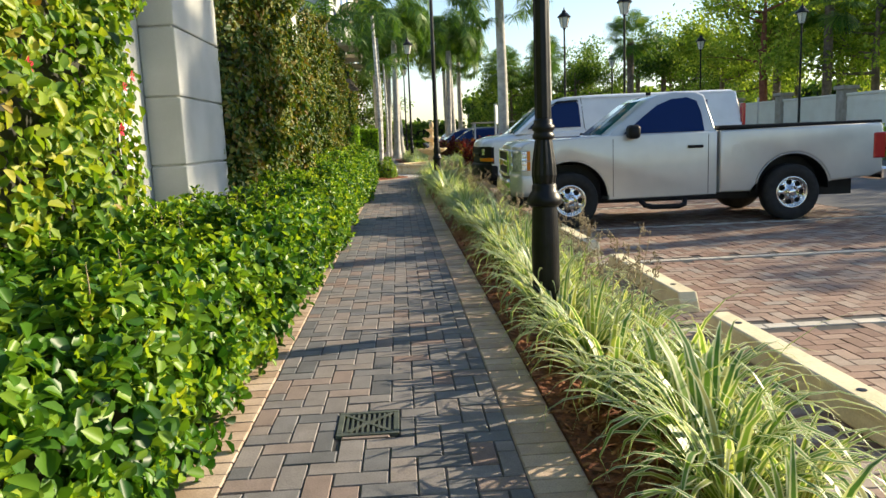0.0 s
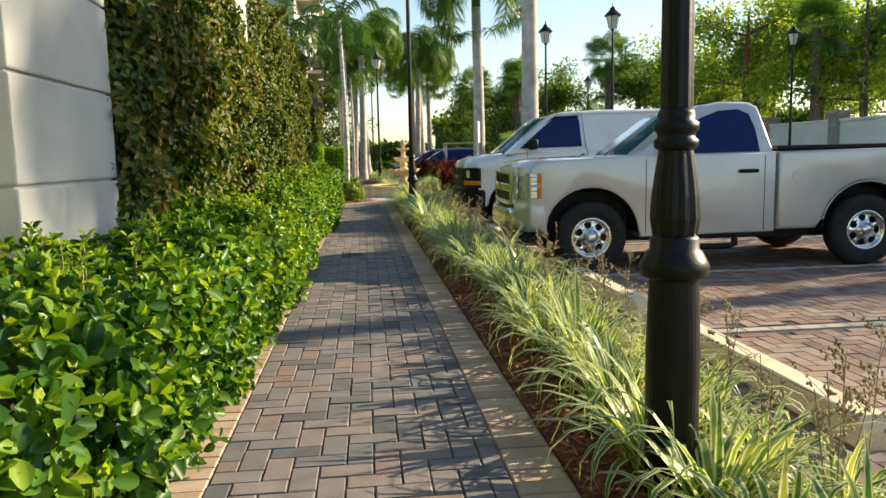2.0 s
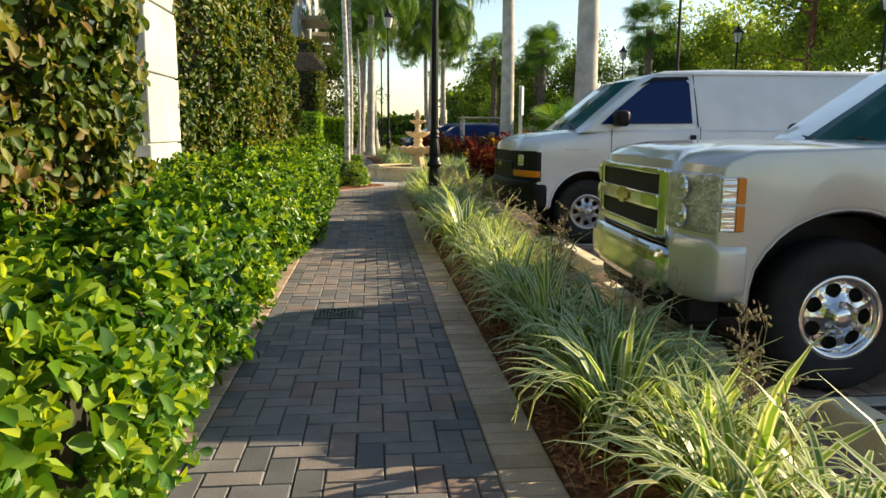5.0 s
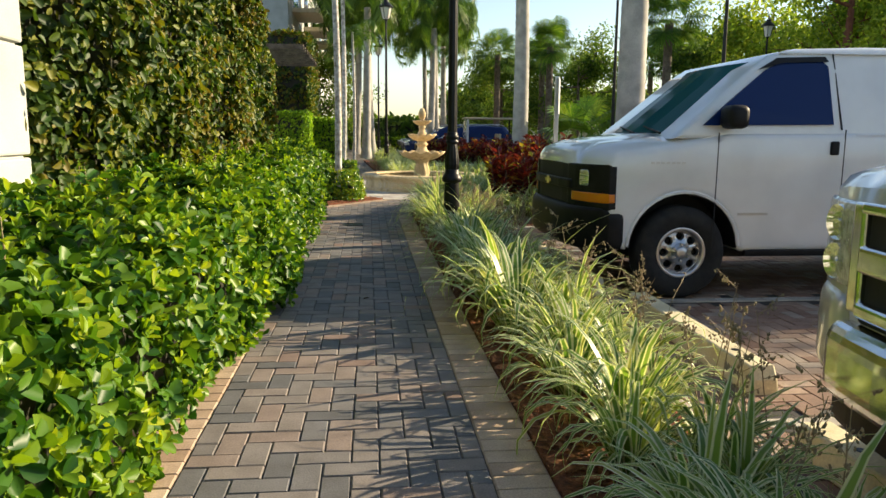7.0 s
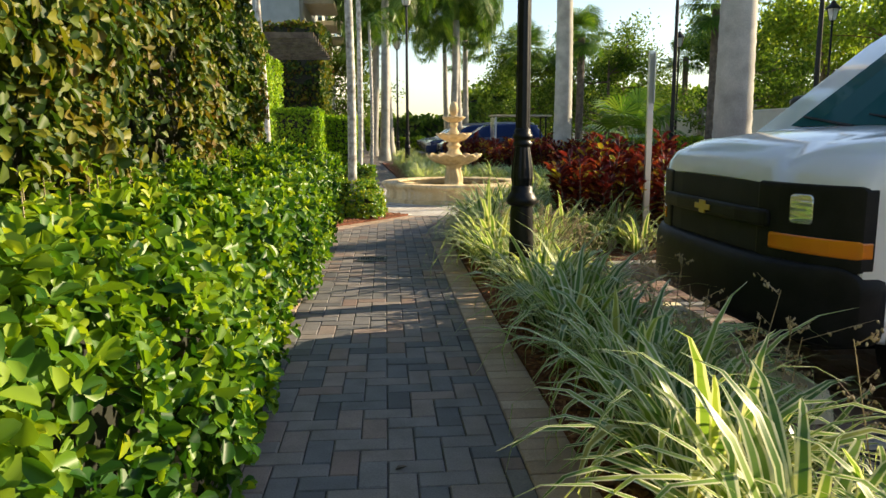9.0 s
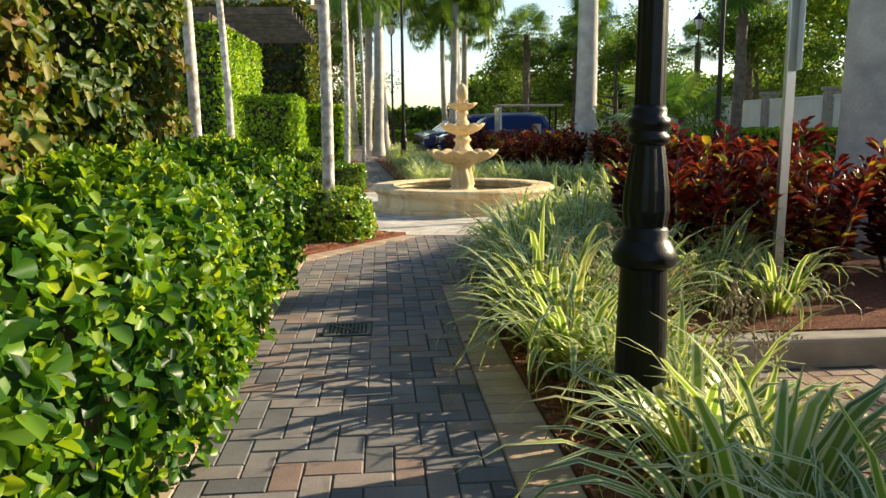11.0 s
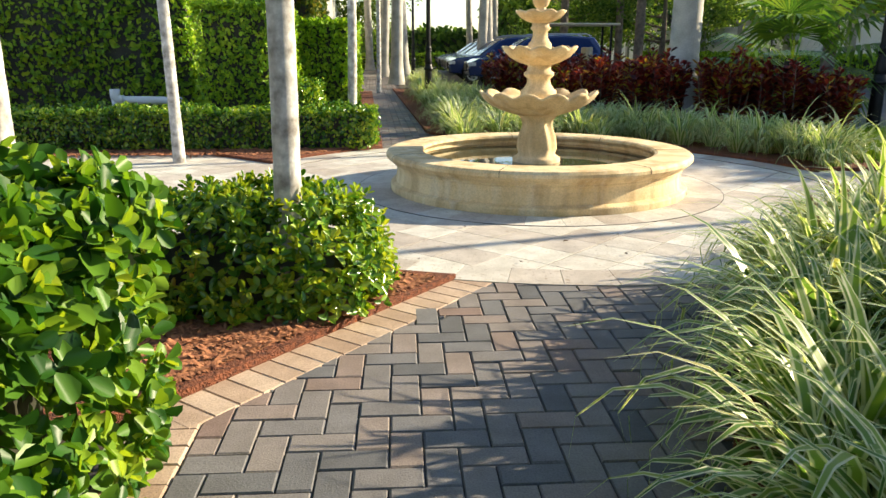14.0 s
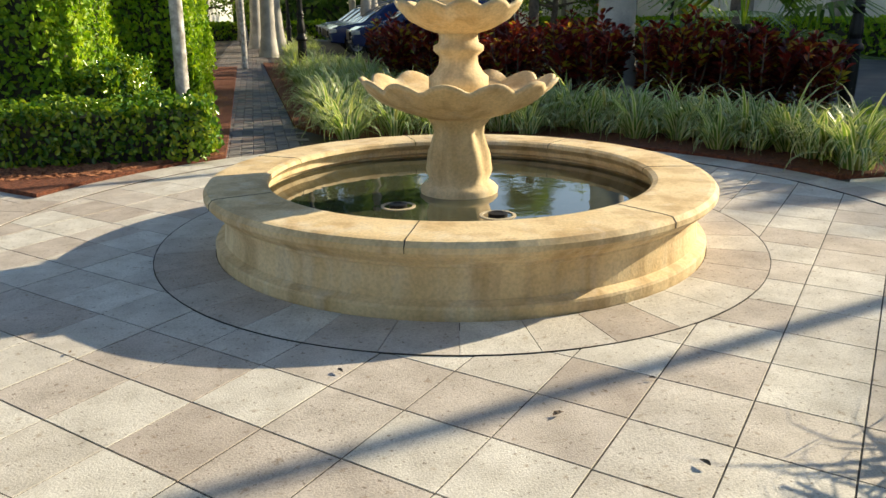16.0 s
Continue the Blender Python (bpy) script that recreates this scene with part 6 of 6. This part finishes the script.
T = [tree(201, 8.8, 3.4, 7000, "tree", 0.19, low=0.42), tree(202, 10.2, 4.0, 8500, "tree", 0.20, low=0.45), tree(203, 7.0, 3.6, 9000, "treedark", 0.19, low=0.25), tree(204, 9.2, 3.1, 6000, "tree", 0.18, "redbark", 0.2, 0.5)]
# the nearest ones (y up to about 21) stay unseen, added for dappled shade
PLACES = [(3, 18.9, 38.5, 0), (0, 21.5, 33.5, 40), (1, 24.5, 41, 90), (0, 20.5, 47, 200), (1, 26, 33, 300), (0, 22, 26.5, 10), (1, 29, 27, 150), (2, 20, 54, 60), (2, 15, 62, 220), (2, 10.5, 66, 100), (2, 18, 68, 20), (1, 28, 52, 260), (2, 12, 76, 15), (0, 22.5, 21, 140), (1, 30, 20, 250), (2, 24, 62, 75), (0, 32, 45, 33), (1, 36, 36, 190), (2, 30, 66, 280), (0, 23, 13.0, 77), (0, 34, 8, 7), (2, -3.4, 66, 110)]
seen = set()
for i, x, y, a in PLACES:
    if i in seen:
        copy_thing(T[i], pose(x, y, -0.16, 0, 0, a))
    else:
        seen.add(i)
        T[i].matrix_world = pose(x, y, -0.16, 0, 0, a)



# ---- paving, piece by piece ----
def piece_mesh(name, outline, top, depth=0.03, chamfer=0.005, wob=0.0, rng=None):
    """One paver or tile: outline (x, y) pairs, chamfered top edge."""
    n = len(outline)
    cx, cy = sum(p[0] for p in outline) / n, sum(p[1] for p in outline) / n

    def ring(inset, z):
        return [(x - (x - cx) / max(1e-6, math.hypot(x - cx, y - cy)) * inset, y - (y - cy) / max(1e-6, math.hypot(x - cx, y - cy)) * inset, z) for x, y in outline]
    v = ring(0, top - depth) + ring(0, top - chamfer) + ring(chamfer * 1.4, top)
    f = [tuple(range(2 * n, 3 * n))]
    for k in range(n):
        q = (k + 1) % n
        f += [(k, q, n + q, n + k), (n + k, n + q, 2 * n + q, 2 * n + k)]
    return v, f


def joined(name, pieces, material, parent=None):
    V, F = [], []
    for v, f in pieces:
        o = len(V)
        V += v
        F += [tuple(i + o for i in q) for q in f]
    me = bpy.data.meshes.new(name)
    me.from_pydata(V, [], F)
    ob = hung(name, me, material, parent)
    ob["kind"] = "stuff"
    return ob


def single(name, outline, top, material, parent, place, cache={}):
    key = (material, tuple(outline), top)
    if key not in cache:
        v, f = piece_mesh(name, outline, 0.0, 0.03, 0.0008 if name == "tile" else 0.005)
        me = bpy.data.meshes.new(name)
        me.from_pydata(v, [], f)
        me.materials.append(M[material])
        cache[key] = me
    ob = new(name, cache[key])
    ob.parent, ob.location = parent, (place[0], place[1], top)
    return ob


def line(points, y):
    for (y0, x0), (y1, x1) in zip(points, points[1:]):
        if y <= y1:
            return x0 + (x1 - x0) * (y - y0) / (y1 - y0)
    return points[-1][1]


LEFT = [(-6, -0.115), (22.85, -0.115), (23.05, 0.0), (24.4, 1.06)]
RIGHT = [(-6, 0.965), (21.66, 0.965), (21.68, 1.19), (22.31, 1.42), (22.69, 1.58), (23.41, 1.95), (23.65, 2.1), (24.1, 2.6), (24.5, 3.0)]
walkway = tagged(new("walkway"), "herringbone walk of grey concrete pavers with tan borders", "path", kind="structure")
part("bedding", boxed(-0.36, 1.18, -6, 22.8, -0.05, -0.0095), "sand", walkway)
bm = bmesh.new()
bm.faces.new([bm.verts.new((x, y, -0.0091)) for x, y in ((-0.36, 22.8), (-0.36, 21.5), (1.3, 21.4), (1.75, 22.8), (2.9, 24.3), (2.0, 24.4), (0.9, 24.4), (-0.2, 22.98))])
part("bedding", bm, "sand", walkway)
rng = rng_of(300)
U, GAP = 0.1015, 0.0045
rest, near = [], []


def rect(x0, x1, y0, y1):
    return [(x0, y0), (x1, y0), (x1, y1), (x0, y1)]


GRATES = ((0.385, 4.745), (0.31, 12.90), (0.35, 20.57))
for j in range(-52, 243):
    for i in range(-4, 30):
        c = (i + j - 1) % 4
        if c == 0:
            w, h = 2, 1
        elif c == 2:
            w, h = 1, 2
        else:
            continue
        x0, y0 = -0.13 + i * U, 0.02 + j * U
        x1, y1 = x0 + w * U, y0 + h * U
        ym = (y0 + y1) / 2
        xl, xr = line(LEFT, ym), line(RIGHT, ym)
        x0, x1 = max(x0, xl), min(x1, xr)
        if x1 - x0 < 0.03 or ym < -5:
            continue
        xm = (x0 + x1) / 2
        if math.hypot(xm - FX, ym - FY) < 2.74:
            continue
        cut = [(x0, x1, y0, y1)]
        for gx, gy in GRATES:
            if x1 > gx - 0.133 and x0 < gx + 0.133 and y1 > gy - 0.133 and y0 < gy + 0.133:
                cut = [(x0, min(x1, gx - 0.133), y0, y1), (max(x0, gx + 0.133), x1, y0, y1), (x0, x1, y0, min(y1, gy - 0.133)), (x0, x1, max(y0, gy + 0.133), y1)]
        x0, x1, y0, y1 = max(cut, key=lambda c4: max(0, c4[1] - c4[0]) * max(0, c4[3] - c4[2]))
        if x1 - x0 < 0.015 or y1 - y0 < 0.015:
            continue
        xm, ym = (x0 + x1) / 2, (y0 + y1) / 2
        top = float(rng.normal(0, 0.0012))
        o = rect(-(x1 - x0 - GAP) / 2, (x1 - x0 - GAP) / 2, -(y1 - y0 - GAP) / 2, (y1 - y0 - GAP) / 2)
        whole = abs((x1 - x0) * (y1 - y0) - 2 * U * U) < 1e-4
        if whole and 20.3 < ym < 24.3:
            near.append((w, xm, ym, top))
        else:
            rest.append(piece_mesh("paver", [(x + xm, y + ym) for x, y in o], top))
H2 = (2 * U - GAP) / 2, (U - GAP) / 2
for w, xm, ym, top in near:
    a, b2 = H2 if w == 2 else H2[::-1]
    single("paver", rect(-a, a, -b2, b2), top, "paver", walkway, (xm, ym))
joined("pavers", rest, "paver", walkway)
edge = []
y = -5.0
while y < 21.65:
    edge.append(piece_mesh("p", rect(0.9675, 1.172, y, y + U - GAP), float(rng.normal(0.001, 0.001))))
    y += U
y = -5.0
while y < 22.8:
    edge.append(piece_mesh("p", rect(-0.322, -0.118, y, y + U - GAP), float(rng.normal(0.001, 0.001))))
    y += U
a, b2 = Vector((-0.30, 22.83)), Vector((0.84, 24.27))
d = (b2 - a).normalized()
nrm = Vector((d.y, -d.x))
s = 0.0
while s < (b2 - a).length:
    p = a + d * s
    q = [p, p + nrm * 0.2, p + nrm * 0.2 + d * (U - GAP), p + d * (U - GAP)]
    v, f = piece_mesh("p", [(k.x, k.y) for k in q], 0.002, 0.035)
    me = bpy.data.meshes.new("border_paver")
    me.from_pydata(v, [], f)
    hung("border_paver", me, "border", walkway)
    s += U
joined("border_pavers", edge, "border", walkway)

# far walk past the fountain
farwalk = tagged(new("far_walk"), "grey paver walk running on past the fountain", "path", kind="structure")
farwalk.matrix_world = pose(0.75, 29.2, 0, 0, 0, 2.0)
part("bedding", boxed(-1.3, 0.3, 0.0, 34, -0.03, -0.0085), "sand", farwalk)
ps = []
for j in range(0, 330):
    for i in range(-11, 2):
        c = (i - j) % 4
        if c not in (0, 3):
            continue
        w, h = (2, 1) if c == 0 else (1, 2)
        x0, y0 = i * U, j * U
        if math.hypot(x0 + 0.75 - FX, y0 + 29.2 - FY) < 2.72:
            continue
        ps.append(piece_mesh("p", rect(x0, x0 + w * U - GAP, y0, y0 + h * U - GAP), float(rng.normal(0, 0.001))))
joined("pavers", ps, "paver", farwalk)

# parking bays: red pavers with white lines of pavers
bays = tagged(new("parking_bays"), "red paver parking bays with white dividing lines", "parking", kind="structure")
ps, wl = [], []
LINES = (3.75, 6.35, 8.93, 11.48, 14.05, 16.55, 19.1)
for j in range(-60, 260):
    for i in range(-120, 200):
        c = (i - j) % 4
        if c not in (0, 3):
            continue
        w, h = (2, 1) if c == 0 else (1, 2)
        cx, cy = (i + w / 2) * U, (j + h / 2) * U
        x, y = 2.0 + cx, cy
        if not (2.12 < x < 7.25 and 2.2 < y < 20.0):
            continue
        if any(abs(y - q) < 0.11 for q in LINES) and x > 2.3:
            continue
        hx, hy = w * U / 2 - GAP / 2, h * U / 2 - GAP / 2
        if x < 3.3 and 6.5 < y < 11.4:
            single("paver", rect(-hx, hx, -hy, hy), LOT + 0.0012 * ((i * 5 + j * 3) % 3 - 1), "lotpaver", bays, (x, y))
            continue
        o = [(x + a, y + b2) for a, b2 in ((-hx, -hy), (hx, -hy), (hx, hy), (-hx, hy))]
        ps.append(piece_mesh("p", o, LOT + float(rng.normal(0, 0.0012)), 0.02))
joined("pavers", ps, "lotpaver", bays)
for q in LINES:
    x = 2.12
    while x < 7.2:
        wl.append(piece_mesh("p", rect(x, x + 2 * U - GAP, q - U / 2, q + U / 2), LOT + 0.003, 0.02))
        x += 2 * U
joined("line_pavers", wl, "whitepaver", bays)

# round plaza of square stone tiles set on the diagonal, with ring courses
plaza = tagged(new("plaza"), "round plaza of pale square stone tiles with ring courses", "paving", kind="structure")
S = 0.287
ca, sa = math.cos(radians(-43.6)), math.sin(radians(-43.6))
far_tiles, shapes = [], {}
for i in range(-36, 30):
    for j in range(-36, 30):
        lx, ly = i * S, j * S
        x, y = 1.923 + ca * lx - sa * ly, 24.865 + sa * lx + ca * ly
        r = math.hypot(x - FX, y - FY)
        ring = 1.36 < r < 2.68
        side = (-8 < x < 0.6 and 24.95 < y < 29.1 and r > 2.5) or (3.6 < x < 6.9 and 25.2 < y < 27.5 and r > 2.5)
        if not (ring or side):
            continue
        h = S / 2 - 0.0026
        o = [(ca * a - sa * b2, sa * a + ca * b2) for a, b2 in ((-h, -h), (h, -h), (h, h), (-h, h))]
        if ring and len(plaza.children) < 240:
            single("tile", o, -0.002 + 0.0008 * ((i * 7 + j * 3) % 3), "tile", plaza, (x, y))
        else:
            far_tiles.append(piece_mesh("t", [(x + a, y + b2) for a, b2 in o], -0.002, 0.02, 0.0008))
joined("side_tiles", far_tiles, "tile", plaza)


def ring_course(r0, r1, n, top, a0=0.0):
    da = 2 * math.pi / n
    for k in range(n):
        a = a0 + k * da
        g0, g1 = 0.0014 / r0, 0.0014 / r1
        o = [(FX + r * math.cos(t), FY + r * math.sin(t)) for r, t in ((r0, a + g0), (r1, a + g1), (r1, a + da / 2), (r1, a + da - g1), (r0, a + da - g0), (r0, a + da / 2))]
        v, f = piece_mesh("ring_tile", o, top, 0.03, 0.0008)
        me = bpy.data.meshes.new("ring_tile")
        me.from_pydata(v, [], f)
        hung("ring_tile", me, "tile", plaza)


ring_course(2.55, 2.81, 62, 0.0056, 0.025)
ring_course(1.25, 1.53, 34, 0.0024, 0.05)
for r in (1.531, 2.5465):
    bm = lathe([(r, -0.01), (r - 0.001, 0.0028), (r + 0.0026, 0.0028), (r + 0.0026, -0.01)], 96, centre=(FX, FY))
    part("joint", bm, "sand", plaza)

# bark chips lying on the mulch
rng = rng_of(400)
n = 15000
P = np.empty((n, 3))
for k in range(n):
    if k < 4000:
        P[k] = (rng.uniform(1.18, 1.6), rng.uniform(2.5, 22), 0.016)
    elif k < 6500:
        P[k] = (rng.uniform(-4.5, 0.3), rng.uniform(28.7, 29.2), 0.032)
        while math.hypot(P[k][0] - FX, P[k][1] - FY) < 2.88:
            P[k][1] += 0.07
    else:
        f, w = rng.uniform(0, 1.1), rng.uniform(0, 1) ** 1.5
        x, y = -0.32 + f * 1.06 - 0.55 * w, 22.93 + f * 1.27 + 0.42 * w
        while math.hypot(x - FX, y - FY) < 2.9:
            x, y = x - 0.15, y - 0.05
        P[k] = (x, y, 0.034)
A = rng.uniform(0, 6.28, n)
Lc, Wc = rng.uniform(0.010, 0.046, n), rng.uniform(0.003, 0.010, n)
D = np.stack([np.cos(A), np.sin(A), rng.normal(0, 0.25, n)], 1)
B = np.stack([-np.sin(A), np.cos(A), rng.normal(0, 0.3, n)], 1)
Z = np.stack([np.zeros(n), np.zeros(n), np.full(n, 0.009)], 1)
V = np.stack([P - D * Lc[:, None] - B * Wc[:, None], P + D * Lc[:, None] - B * Wc[:, None] * 0.6, P + D * Lc[:, None] + B * Wc[:, None], P - D * Lc[:, None] * 0.8 + B * Wc[:, None], P + Z + D * 0.003], 1)
idx = (np.arange(n) * 5)[:, None] + np.array([[0, 1, 4, 1, 2, 4, 2, 3, 4, 3, 0, 4]])
chips = hung("bark_chips", quick_mesh("bark_chips", V.reshape(-1, 3), 3, idx.ravel()), "chips")
tagged(chips, "scattered shredded red bark mulch", "mulch", kind="stuff")

# dry leaves that lie on the paving
rng = rng_of(420)
for k, (x, y) in enumerate(((1.80, 24.62), (0.95, 25.31), (1.88, 25.06), (0.05, 25.66), (1.19, 24.46), (0.62, 24.55), (1.55, 24.92), (1.25, 23.53), (0.71, 23.62), (1.04, 20.36), (0.99, 20.22), (0.55, 16.2))):
    leaf = thing("fallen_leaf", pose(x, y, 0.0085 if y > 24 else 0.006, 0, 0, rng.uniform(0, 360)), "small dry brown leaf lying on the paving", "leaf", "fallen leaves")
    hung("leaf_blade", leaf_mesh("leaf_blade", np.zeros((1, 3)), np.array([[0.0, 0.0, 1.0]]), 0.035, 0.016, rng, 0.08, 0.0), "bark", leaf)
